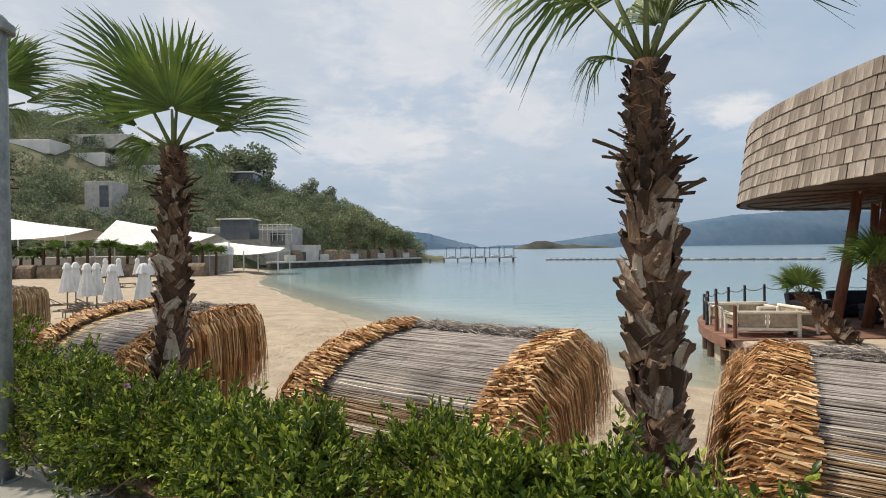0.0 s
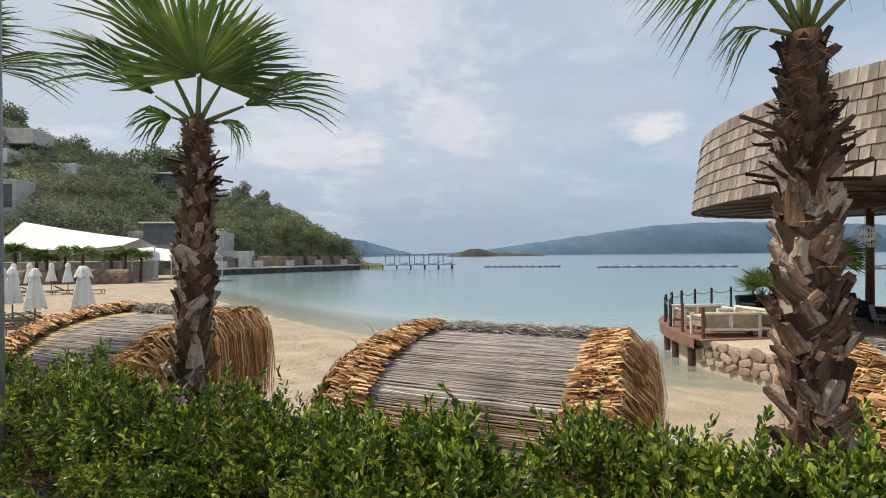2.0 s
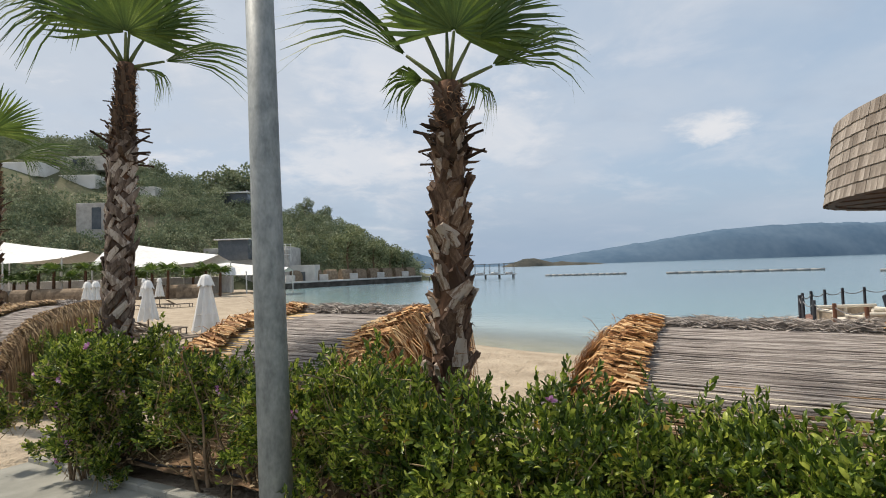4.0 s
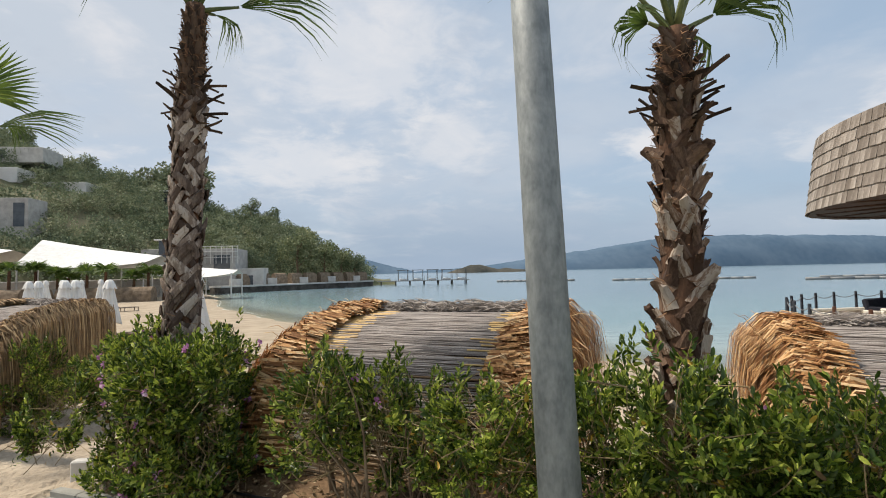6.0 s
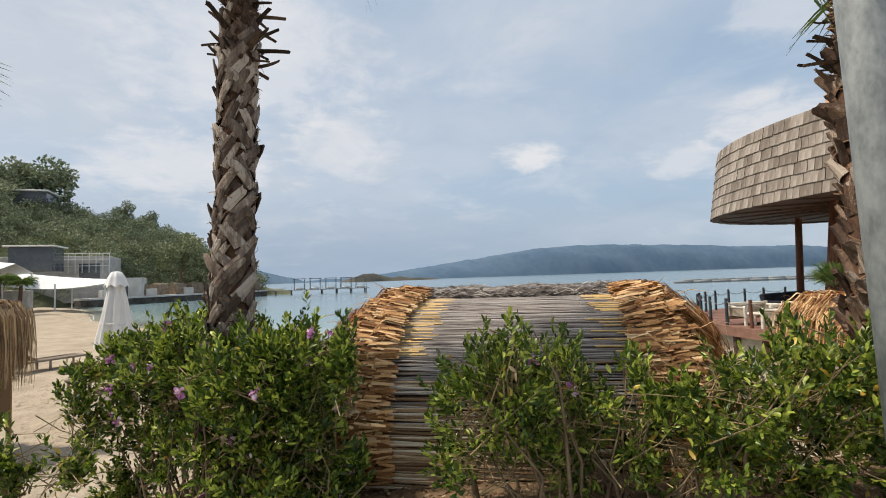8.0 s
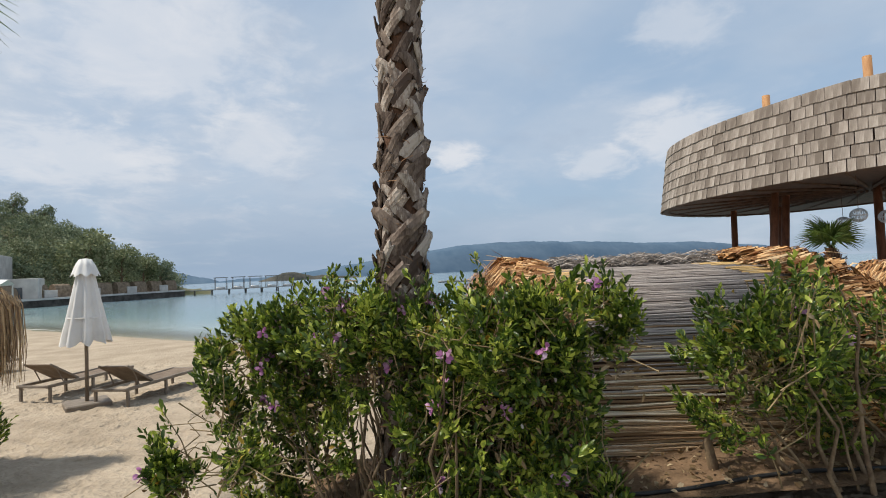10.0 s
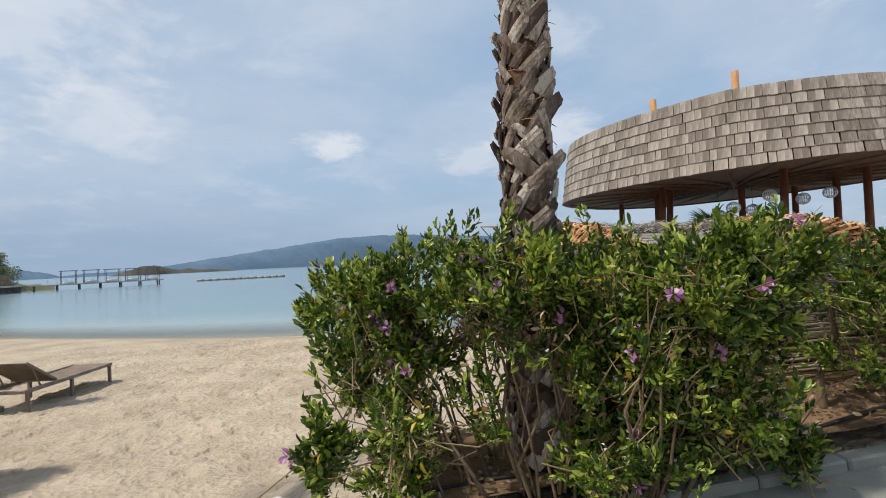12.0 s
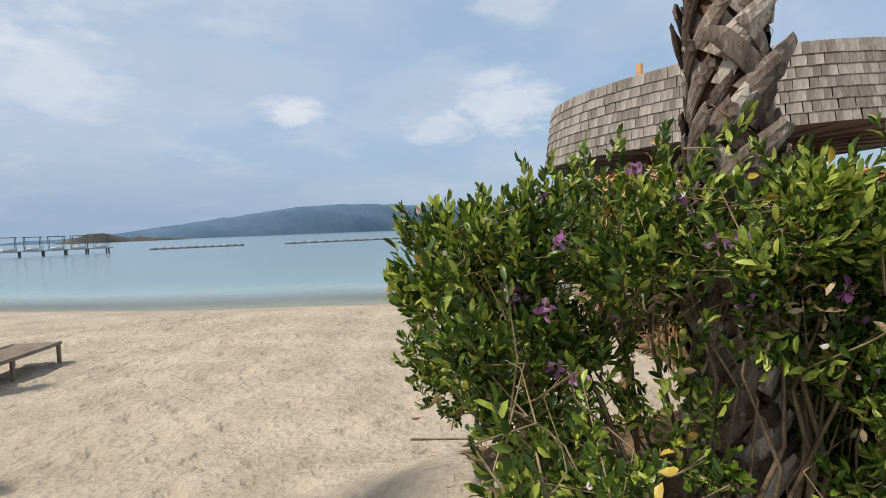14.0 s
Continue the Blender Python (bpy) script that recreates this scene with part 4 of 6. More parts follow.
def bush(blobs, n_sprig, label, seed, flowers=0, yellow=0, dry=0, stems=10, leaf_len=0.054, arcs=0, hollow=0.35, thin=None):
    """A shrub: woody stems, sprigs of small oval leaves on and inside a lumpy outline, some flowers. blobs: x, y, z, rx, ry, rz."""
    g = np.random.default_rng(seed)
    r = random.Random(seed)
    B = np.array(blobs, float)
    cx, cy = B[:, 0].mean(), B[:, 1].mean()
    o = Vector((cx, cy, gz(cx, cy)))
    th = thing("hedge_bush", Matrix.Translation(o), label, "shrub", "hedge along the path")
    wts = B[:, 3] * B[:, 4] + B[:, 3] * B[:, 5]
    # tufts: sprigs gather round the ends of branches and leave gaps between them
    n_tuft = n_sprig // 9
    own = g.integers(0, n_tuft, n_sprig)
    pick = g.choice(len(B), n_tuft, p=wts / wts.sum())[own]
    u = unit(g.normal(size=(n_tuft, 3)) + np.array([0, 0, 0.25]))[own]
    u = unit(u + g.normal(size=(n_sprig, 3)) * 0.17)
    rad = (1 - hollow * g.random(n_tuft) ** 1.6)[own] + g.normal(size=n_sprig) * 0.09
    lump = np.array([noise.noise(Vector(B[i, :3] * 2.0) + Vector(v * 1.6)) for i, v in zip(pick, u)])
    rad = rad * (1 + 0.28 * lump)
    tip = B[pick, :3] + u * B[pick, 3:6] * rad[:, None]
    up = (u[:, 2] > 0.45) & (g.random(n_sprig) < 0.30)
    tip[up, 2] += g.gamma(1.6, 0.045, up.sum())
    zmin = ground_z(tip[:, 0], tip[:, 1]) + 0.06
    keep = tip[:, 2] > zmin
    if thin:
        keep &= (tip[:, 2] < thin[0]) | (tip[:, 2] > thin[1]) | (g.random(n_sprig) < thin[2])
    tip, u, rad = tip[keep], u[keep], rad[keep]
    n = len(tip)
    grow = unit(u * 0.9 + np.array([0, 0, 0.75]) + g.normal(size=(n, 3)) * 0.35)
    per = 15
    tt = np.linspace(0.0, 1.0, per)
    length = g.uniform(0.09, 0.20, n)
    base = tip[:, None, :] - grow[:, None, :] * (length[:, None] * (1 - tt)[None, :])[:, :, None]
    spin = unit(np.cross(np.repeat(grow[:, None], per, 1), unit(g.normal(size=(n, per, 3)))))
    dirs = spin * (1.0 - 0.55 * tt[None, :, None]) + grow[:, None, :] * (0.45 + 0.8 * tt[None, :, None])
    base, dirs = base.reshape(-1, 3), dirs.reshape(-1, 3)
    m = len(base)
    L = leaf_len * g.uniform(0.7, 1.25, m)
    rel = base - np.array(o)
    part("foliage", leaf_mesh("foliage", rel, dirs, L, L * g.uniform(0.16, 0.23, m), M_LEAF), None, th)
    tw = Soup()
    for i in g.choice(n, min(n, 420), replace=False):
        p = Vector(tip[i] - np.array(o))
        b = p - Vector(grow[i]) * r.uniform(0.2, 0.42) - Vector(u[i]) * 0.1
        mid = (p + b) / 2 + Vector((r.uniform(-1, 1), r.uniform(-1, 1), r.uniform(-1, 1))) * 0.03
        tw.tube([b, mid, p], 0.0042, 0.0018, 4, False)
    for k in range(arcs):
        i = r.randrange(n)
        j = int(np.argsort(((tip - tip[i]) ** 2).sum(1))[min(n - 1, r.randrange(40, 260))])
        p = Vector(tip[i] - np.array(o)) - Vector(u[i]) * r.uniform(0.0, 0.2)
        q = Vector(tip[j] - np.array(o)) - Vector(u[j]) * r.uniform(0.0, 0.1)
        kink = lambda: Vector((r.uniform(-1, 1), r.uniform(-1, 1), r.uniform(-0.4, 1))) * 0.10
        tw.tube([p, p.lerp(q, 0.25) + kink(), p.lerp(q, 0.5) + kink(), p.lerp(q, 0.75) + kink(), q], r.uniform(0.0025, 0.005), 0.0015, 4, False)
    tagged(part("branchwork", tw, M_TWIG, th), kind="stuff")
    for k in range(stems):
        i = r.randrange(n)
        q = Vector(tip[i]) * 0.8 + Vector((cx, cy, tip[i][2])) * 0.2 - o
        bx, by = cx + (tip[i][0] - cx) * 0.45, cy + (tip[i][1] - cy) * 0.45
        b = Vector((bx, by, gz(bx, by) - 0.03)) - o
        pts = [b]
        for t in (0.25, 0.5, 0.75, 1.0):
            pts.append(b.lerp(q, t) + Vector((r.uniform(-1, 1), r.uniform(-1, 1), r.uniform(-0.3, 0.6))) * 0.07 * (1 if t < 1 else 0.3))
        part("stem", Soup().tube(pts, r.uniform(0.006, 0.016), 0.003, 6, False), M_STEM, th, smooth=True)
    for count, name, material, size, wd in ((yellow, "yellowed_foliage", M_LEAF_YELLOW, 0.055, 0.25), (dry, "withered_foliage", M_LEAF_DRY, 0.05, 0.22), (flowers * 6, "petal_scatter", M_PETAL, 0.026, 0.42)):
        if count:
            i = g.integers(0, n, count)
            bb = tip[i] - u[i] * g.uniform(0.0, 0.14 if name == "petal_scatter" else 0.3, (count, 1)) - np.array(o) + g.normal(size=(count, 3)) * 0.03
            if name == "withered_foliage":
                bb[:, 2] *= 0.75
            p_part = part(name, leaf_mesh(name, bb, g.normal(size=(count, 3)) + np.array([0, 0, -0.3]), size * g.uniform(0.7, 1.3, count), size * wd * g.uniform(0.8, 1.2, count), material), None, th)
            tagged(p_part, kind="stuff")
    for k in range(flowers):
        i = r.randrange(n)
        c = tip[i] + u[i] * 0.02 - np.array(o)
        nn = 9
        d = unit(g.normal(size=(nn, 3)) + u[i])
        part("flower", leaf_mesh("flower", np.repeat(c[None], nn, 0) + d * 0.008, d, np.full(nn, 0.04), np.full(nn, 0.015), M_FLOWER, 0.3), None, th)
    return th


def run(a0, a1, d, top, seed, depth=0.42, step=0.36, lo=0.30):
    """Lumps along a length of hedge."""
    r = random.Random(seed)
    out, a = [], a0
    while a <= a1:
        p = at(a, d + r.uniform(-0.12, 0.12))
        z0 = gz(p.x, p.y)
        t = top + r.uniform(-0.10, 0.06)
        h = max(0.3, t - z0)
        rz = min(0.36, h / 2)
        for zc in np.arange(z0 + lo * 0.6, t - rz + 0.05, 0.33):
            out.append((p.x + r.uniform(-.08, .08), p.y + r.uniform(-.08, .08), zc, 0.36, depth, 0.30))
        out.append((p.x, p.y, t - rz, 0.34 + r.uniform(-0.05, 0.08), depth * r.uniform(0.8, 1.1), rz))
        a += step
    return out


bush(run(-5.2, -2.4, 2.35, 0.97, 1), 1900, "dense green clipped hedge shrub beside the path", 21)
bush(run(-2.2, -0.1, 2.35, 0.90, 2), 1800, "dense green clipped hedge shrub beside the path", 22)
bush(run(0.2, 2.3, 2.25, 0.90, 3, 0.48), 2300, "dense green clipped hedge shrub beside the path", 23, yellow=60)
bush(run(2.4, 4.6, 1.86, 0.98, 4, 0.6), 2200, "dense green clipped hedge shrub beside the path", 24, yellow=60)
bush(run(4.6, 6.4, 1.72, 1.0, 5, 0.58), 1700, "loose green hedge shrub with a few pale flowers", 25, flowers=3, yellow=200, dry=150, stems=18, arcs=40, hollow=0.5)
bush(run(6.5, 8.2, 1.66, 1.0, 6, 0.54, lo=0.75), 900, "loose green hedge shrub with bare stems and pale flowers", 26, flowers=3, yellow=160, dry=200, stems=24, arcs=60, hollow=0.6)
# the shrub at the end of the bed, round the tall palm
end_blobs = [(*at(a, d, z), rx, ry, rz) for a, d, z, rx, ry, rz in (
    (9.55, 1.95, 0.62, 0.36, 0.42, 0.36), (9.4, 1.75, 0.15, 0.42, 0.36, 0.36), (10.8, 1.65, -0.2, 0.3, 0.25, 0.25), (10.9, 2.55, 0.2, 0.45, 0.4, 0.4), (9.8, 1.65, 0.68, 0.45, 0.40, 0.36), (9.8, 1.5, 0.28, 0.32, 0.3, 0.28),
    (10.4, 1.8, 0.70, 0.45, 0.42, 0.36), (10.4, 1.6, 0.12, 0.28, 0.26, 0.24), (9.4, 1.5, 0.74, 0.34, 0.30, 0.30), (9.78, 1.35, 0.72, 0.34, 0.30, 0.32), (10.15, 1.4, 0.70, 0.34, 0.30, 0.30), (10.8, 1.9, 0.66, 0.40, 0.38, 0.36), (10.75, 1.8, 0.25, 0.34, 0.32, 0.34),
    (11.04, 1.80, 0.60, 0.34, 0.32, 0.32), (11.1, 1.05, 0.12, 0.20, 0.18, 0.2), (10.8, 1.22, 0.12, 0.26, 0.22, 0.25), (9.12, 1.28, 0.72, 0.28, 0.32, 0.32), (9.35, 1.12, 0.72, 0.30, 0.28, 0.30), (9.05, 1.4, 0.3, 0.24, 0.3, 0.32), (11.05, 1.5, 0.3, 0.22, 0.22, 0.22), (8.75, 1.3, 0.85, 0.20, 0.22, 0.18), (8.95, 1.6, 0.0, 0.3, 0.26, 0.22), (9.32, 1.25, 0.36, 0.28, 0.32, 0.28), (9.2, 1.2, 0.1, 0.34, 0.34, 0.32), (9.65, 1.25, 0.35, 0.36, 0.34, 0.36), (9.7, 1.25, -0.12, 0.36, 0.3, 0.25), (8.85, 1.25, -0.12, 0.2, 0.2, 0.16), (10.1, 2.3, 0.6, 0.5, 0.45, 0.4), (10.8, 2.1, 0.45, 0.34, 0.34, 0.4), (9.6, 1.6, -0.15, 0.4, 0.3, 0.25))]
bush(end_blobs, 4300, "large flowering shrub round the palm at the end of the bed", 27, flowers=70, yellow=600, dry=1300, stems=70, arcs=420, hollow=0.7, leaf_len=0.055, thin=(0.02, 0.46, 0.55))
bush([(-10.35, 11.5, 0.0, 0.6, 0.55, 0.55), (-10.7, 11.3, -0.5, 0.6, 0.5, 0.45), (-10.0, 11.3, -0.4, 0.45, 0.45, 0.4)], 900, "green shrub standing in front of the sand cabana", 28, yellow=30)
# one crooked bare stem in front of the reed back
crook = thing("bare_stem", Matrix.Translation(at(8.15, 1.85, float(path_z(8.15)) + 0.1)), "crooked bare grey-brown shrub stem in the soil", "shrub stem")
part("stem", Soup().tube([(0, 0, -0.05), (-0.03, 0.02, 0.16), (0.06, 0.0, 0.32), (0.17, -0.04, 0.42), (0.15, -0.02, 0.7), (0.05, 0.03, 1.0)], 0.03, 0.014, 8, False), M_STEM, crook, smooth=True)

# ---- beach furniture ----


def lounger(x, y, turn, label, raised=True):
    th = thing("sun_lounger", pose(x, y, gz(x, y) - 0.015, 0, 0, turn), label, "sun lounger", "loungers on the beach")
    L, W, h = 2.15, 0.70, 0.36
    for sx in (-1, 1):
        part("rail", Soup().box(sx * W / 2 - 0.025, 0, h - 0.06, sx * W / 2 + 0.025, L, h, bevel=0.008), M_LOUNGEFRAME, th)
        for y0 in (0.08, 1.05, L - 0.06):
            part("leg", Soup().box(sx * W / 2 - 0.025, y0 - 0.025, 0, sx * W / 2 + 0.025, y0 + 0.025, h - 0.06, bevel=0.006), M_LOUNGEFRAME, th)
    for y0 in (0.0, L - 0.05):
        part("crossbar", Soup().box(-W / 2 + 0.025, y0, h - 0.055, W / 2 - 0.025, y0 + 0.05, h - 0.005, bevel=0.008), M_LOUNGEFRAME, th)
    sl = Soup()
    n = 14
    y0, y1 = 0.74, L - 0.05
    top = [Vector((x, y0 + (y1 - y0) * i / n, h - 0.012 - 0.018 * math.sin(math.pi * i / n))) for i in range(n + 1) for x in (-W / 2 + 0.025, W / 2 - 0.025)]
    sl.add(top, [(2 * i, 2 * i + 1, 2 * i + 3, 2 * i + 2) for i in range(n)])
    sl.add([v - Vector((0, 0, 0.008)) for v in top], [(2 * i, 2 * i + 2, 2 * i + 3, 2 * i + 1) for i in range(n)])
    part("sling", sl, M_LOUNGE, th, "brown woven sling")
    ang = radians(32 if raised else 4)
    back = Soup().box(-W / 2 + 0.03, -0.72, -0.012, W / 2 - 0.03, 0, 0.012, bevel=0.005)
    b = part("backrest", back, M_LOUNGE, th)
    b.matrix_local = Matrix.Translation((0, 0.74, h)) @ Matrix.Rotation(-ang, 4, "X")
    for sx in (-1, 1):
        part("back_rail", Soup().box(sx * (W / 2 - 0.035) - 0.012, -0.74, -0.02, sx * (W / 2 - 0.035) + 0.012, 0, 0.02, bevel=0.004), M_LOUNGEFRAME, b)
        part("prop", Soup().tube([(sx * 0.28, 0.74 - 0.55 * math.cos(ang), h + 0.55 * math.sin(ang)), (sx * 0.28, 0.45, h - 0.05)], 0.012, sides=6), M_LOUNGEFRAME, th)
    return th


def umbrella(x, y, label, seed, H=2.76):
    """A closed beach umbrella: pole on a base, canopy hanging in folds, a small top vent."""
    r = random.Random(seed)
    th = thing("beach_umbrella", pose(x, y, gz(x, y), 0, 0, r.uniform(0, 90)), label, "umbrella", "closed white umbrellas")
    part("base_slab", Soup().box(-0.36, -0.36, -0.02, 0.36, 0.36, 0.09, bevel=0.02), M_LOUNGEFRAME, th)
    part("pole", Soup().tube([(0, 0, 0.05), (0, 0, H - 0.02)], 0.032, sides=10), M_LOUNGEFRAME, th, smooth=True)
    s = Soup()
    ring, rows = 48, 12
    v, f = [], []
    for i in range(rows):
        t = i / (rows - 1)
        z = H - 0.02 - 1.55 * t
        rad = 0.09 + 0.24 * t ** 0.9
        for k in range(ring):
            w = 2 * math.pi * k / ring
            q = rad * (1 + (0.22 * t + 0.05) * math.cos(8 * w + 0.5 * t) + 0.05 * math.cos(16 * w + 2))
            v.append(Vector((q * math.cos(w), q * math.sin(w), z - (0.05 * math.cos(8 * w) if i == rows - 1 else 0))))
    for i in range(rows - 1):
        for k in range(ring):
            j = (k + 1) % ring
            f.append((i * ring + k, (i + 1) * ring + k, (i + 1) * ring + j, i * ring + j))
    part("canopy", s.add(v, f), M_CANVAS, th, smooth=True)
    v, f = [], []
    for i, (z, rad) in enumerate(((H + 0.02, 0.03), (H, 0.10), (H - 0.12, 0.155), (H - 0.30, 0.225))):
        for k in range(ring):
            w = 2 * math.pi * k / ring
            q = rad * (1 + 0.10 * math.cos(8 * w) * min(1, i / 2))
            v.append(Vector((q * math.cos(w), q * math.sin(w), z - (0.03 * math.cos(8 * w + 0.4) if i == 3 else 0))))
    for i in range(3):
        for k in range(ring):
            j = (k + 1) % ring
            f.append((i * ring + k, (i + 1) * ring + k, (i + 1) * ring + j, i * ring + j))
    part("top_flap", Soup().add(v, f), M_CANVAS, th, smooth=True)
    part("strap", Soup().tube([(0.29 * math.cos(k * 0.5), 0.29 * math.sin(k * 0.5), H - 1.1) for k in range(14)], 0.012, sides=4, cap=False), M_CANVAS, th)
    return th


umbrella(-9.45, 16.35, "closed white canvas umbrella between two loungers", 1)
lounger(-9.08, 15.88, -40, "brown sling sun lounger with raised backrest on sand")
lounger(-10.45, 17.3, -40, "brown sling sun lounger with raised backrest on sand")
for k, (px, dep, lounge) in enumerate(((119, 28, 1), (134, 28.6, 0), (153, 25, 1), (170, 25.6, 1), (197, 22.5, 1), (188, 46, 1), (211, 46, 0), (244, 50, 0), (267, 47, 1))):
    x = dep * ((px - 784) / 906 + 0.011)
    umbrella(x, dep, "closed white canvas umbrella standing on the beach", 10 + k, 2.6)
    if lounge:
        lounger(x + 0.9, dep - 0.8, -45, "brown sling sun lounger beside a closed umbrella")
        lounger(x - 1.0, dep - 0.3, -45, "brown sling sun lounger beside a closed umbrella")

# ---- pavilion on its round terrace ----
PCX, PCY = 16.5, 14.0
TZ = -0.70


def ring_at(w, rx, ry, p=2.35):
    c, s = math.cos(w), math.sin(w)
    k = (abs(c / rx) ** p + abs(s / ry) ** p) ** (-1 / p)
    return Vector((PCX + k * c, PCY + k * s, 0))


pav = thing("pavilion", pose(0, 0, 0), "round open pavilion with a band of weathered wooden shingles", "pavilion")
Z0, Z1 = 3.42, 6.45
RT, RB = (6.0, 7.4), (6.38, 7.8)


def band(w, t):
    """A point of the shingled band: w round it, t from its foot to its top."""
    a, b = ring_at(w, *RB), ring_at(w, *RT)
    p = a.lerp(b, t)
    z0, z1 = Z0 + 0.024 * min(max(20 - p.y, 0), 12), Z1 - 0.03 * max(p.y - 12, 0) - 0.065 * max(12 - p.y, 0)
    p.z = z0 + (z1 - z0) * t
    return p


inner = Soup()
NR = 96
rows = []
for t, sh in ((0, 0.06), (1, 0.06), (1, 0.30), (0, 0.30)):
    row = []
    for k in range(NR):
        w = 2 * math.pi * k / NR
        p = band(w, t)
        c = Vector((PCX, PCY, p.z))
        row.append(p + (c - p).normalized() * sh)
    rows.append(row)
vv = [p for row in rows for p in row]
ff = []
for i in range(4):
    for k in range(NR):
        j, i2 = (k + 1) % NR, (i + 1) % 4
        ff.append((i * NR + k, i * NR + j, i2 * NR + j, i2 * NR + k))
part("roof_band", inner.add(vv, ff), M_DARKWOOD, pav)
ceil_s = Soup()
vv, ff = [Vector((PCX, PCY, Z0 + 0.3))], []
for k in range(NR):
    w = 2 * math.pi * k / NR
    p = band(w, 0.02)
    vv.append(p + (Vector((PCX, PCY, p.z)) - p).normalized() * 0.1)
for k in range(NR):
    ff.append((0, 1 + (k + 1) % NR, 1 + k))
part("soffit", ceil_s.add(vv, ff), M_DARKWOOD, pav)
for k in range(24):
    w = 2 * math.pi * k / 24
    p = band(w, 0.03)
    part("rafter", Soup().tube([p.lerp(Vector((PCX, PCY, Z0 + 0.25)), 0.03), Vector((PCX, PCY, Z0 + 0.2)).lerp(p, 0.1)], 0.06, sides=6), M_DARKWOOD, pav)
# shingles, course by course
SW, COURSES = 0.235, 7
sh_meshes = []
for q in range(6):
    rr = random.Random(q)
    w2 = SW * rr.uniform(0.455, 0.497)
    hgt = (Z1 - Z0) / COURSES * 0.98
    sh_meshes.append(Soup().box(-w2, -0.012, -0.02 + rr.uniform(-0.012, 0.012), w2, 0.012, hgt, bevel=0.004).mesh("shingle", M_SHINGLE))
far_sh = Soup()
rs = random.Random(8)
circ = [ring_at(2 * math.pi * k / 720, *RB) for k in range(721)]
clen = [0.0]
for p, q in zip(circ, circ[1:]):
    clen.append(clen[-1] + (q - p).length)
n_round = int(clen[-1] / SW)
for c in range(COURSES):
    t = c / COURSES
    for k in range(n_round):
        s = (k + 0.5 * (c % 2) + rs.uniform(-0.08, 0.08)) * clen[-1] / n_round
        q = s % clen[-1]
        i = min(max(int(np.searchsorted(clen, q)), 1), 720)
        w = 2 * math.pi * (i - 1 + (q - clen[i - 1]) / (clen[i] - clen[i - 1])) / 720
        p, e = band(w, t), band(w + 0.01, t)
        up = (band(w, min(1, t + 0.1)) - p).normalized()
        tang = (e - p).normalized()
        nrm = tang.cross(up).normalized()
        m3 = Matrix((tang, -nrm, up)).transposed().to_4x4()
        m = Matrix.Translation(p + nrm * 0.045) @ m3 @ Matrix.Rotation(-0.075, 4, "X")
        if p.x < 12.2 and 9.0 < p.y < 19.2 and len(pav.children) < 390:
            o = new("shingle", sh_meshes[rs.randrange(6)])
            o.parent = pav
            o.matrix_local = m
        elif p.x < 20:
            w2 = SW * rs.uniform(0.455, 0.497)
            far_sh.box(-w2, -0.012, -0.02 + rs.uniform(-0.012, 0.012), w2, 0.012, (Z1 - Z0) / COURSES * 0.98, m)
tagged(part("shingles", far_sh, M_SHINGLE_ROW, pav), "weathered grey-brown shingles", kind="stuff")
# leaning log columns that pass through the roof
for k, (x, y, lean, top) in enumerate(((12.2, 15.7, 1.05, 4.6), (15.0, 17.0, 0.35, 8.25), (15.7, 13.5, 0.3, 8.75), (13.4, 15.9, 1.0, 4.6), (17.0, 20.0, 0.4, 4.6), (12.6, 11.2, 0.9, 4.6), (16.0, 9.2, 0.5, 4.6), (18.5, 18.5, 0.2, 4.6), (20.0, 12.5, 0.2, 4.6), (17.8, 10.5, 0.5, 4.6))):
    part("column", Soup().tube([(x, y, TZ), (x + lean * 0.5, y + 0.05, 1.6), (x + lean, y + 0.08, 4.6)], 0.16, 0.135, 12), M_LOG, pav, smooth=True)
    if top > 5:
        part("column_head", Soup().tube([(x + lean, y + 0.08, 4.5), (x + lean * 1.2, y + 0.1, top)], 0.165, 0.155, 12), M_LOGTOP, pav, "orange-brown log end above the roof", smooth=True)
for k, (x, y, z) in enumerate(((11.9, 12.6, 2.35), (12.7, 11.6, 2.75), (13.4, 12.4, 2.3), (14.2, 10.9, 2.6), (13.2, 13.6, 2.2), (15.0, 10.2, 2.8))):
    lan = thing("hanging_lantern", pose(x, y, z), "pale round wire lantern hanging under the pavilion roof", "lantern", "lanterns under the roof")
    for q in range(10):
        w = math.pi * q / 10
        cage = Soup()
        cage.tube([(0.24 * math.sin(t) * math.cos(w), 0.24 * math.sin(t) * math.sin(w), 0.22 * math.cos(t)) for t in np.linspace(0, 2 * math.pi, 17)], 0.012, sides=4, cap=False)
        part("wire", cage, M_LANTERN, lan)
    for zz in (-0.14, 0, 0.14):
        cage = Soup()
        rr = math.sqrt(1 - (zz / 0.22) ** 2) * 0.24
        cage.tube([(rr * math.cos(t), rr * math.sin(t), zz) for t in np.linspace(0, 2 * math.pi, 17)], 0.012, sides=4, cap=False)
        part("hoop", cage, M_LANTERN, lan)
    part("cord", Soup().tube([(0, 0, 0.2), (0, 0, Z0 + 0.25 - z)], 0.008, sides=4), M_DARKWOOD, lan)

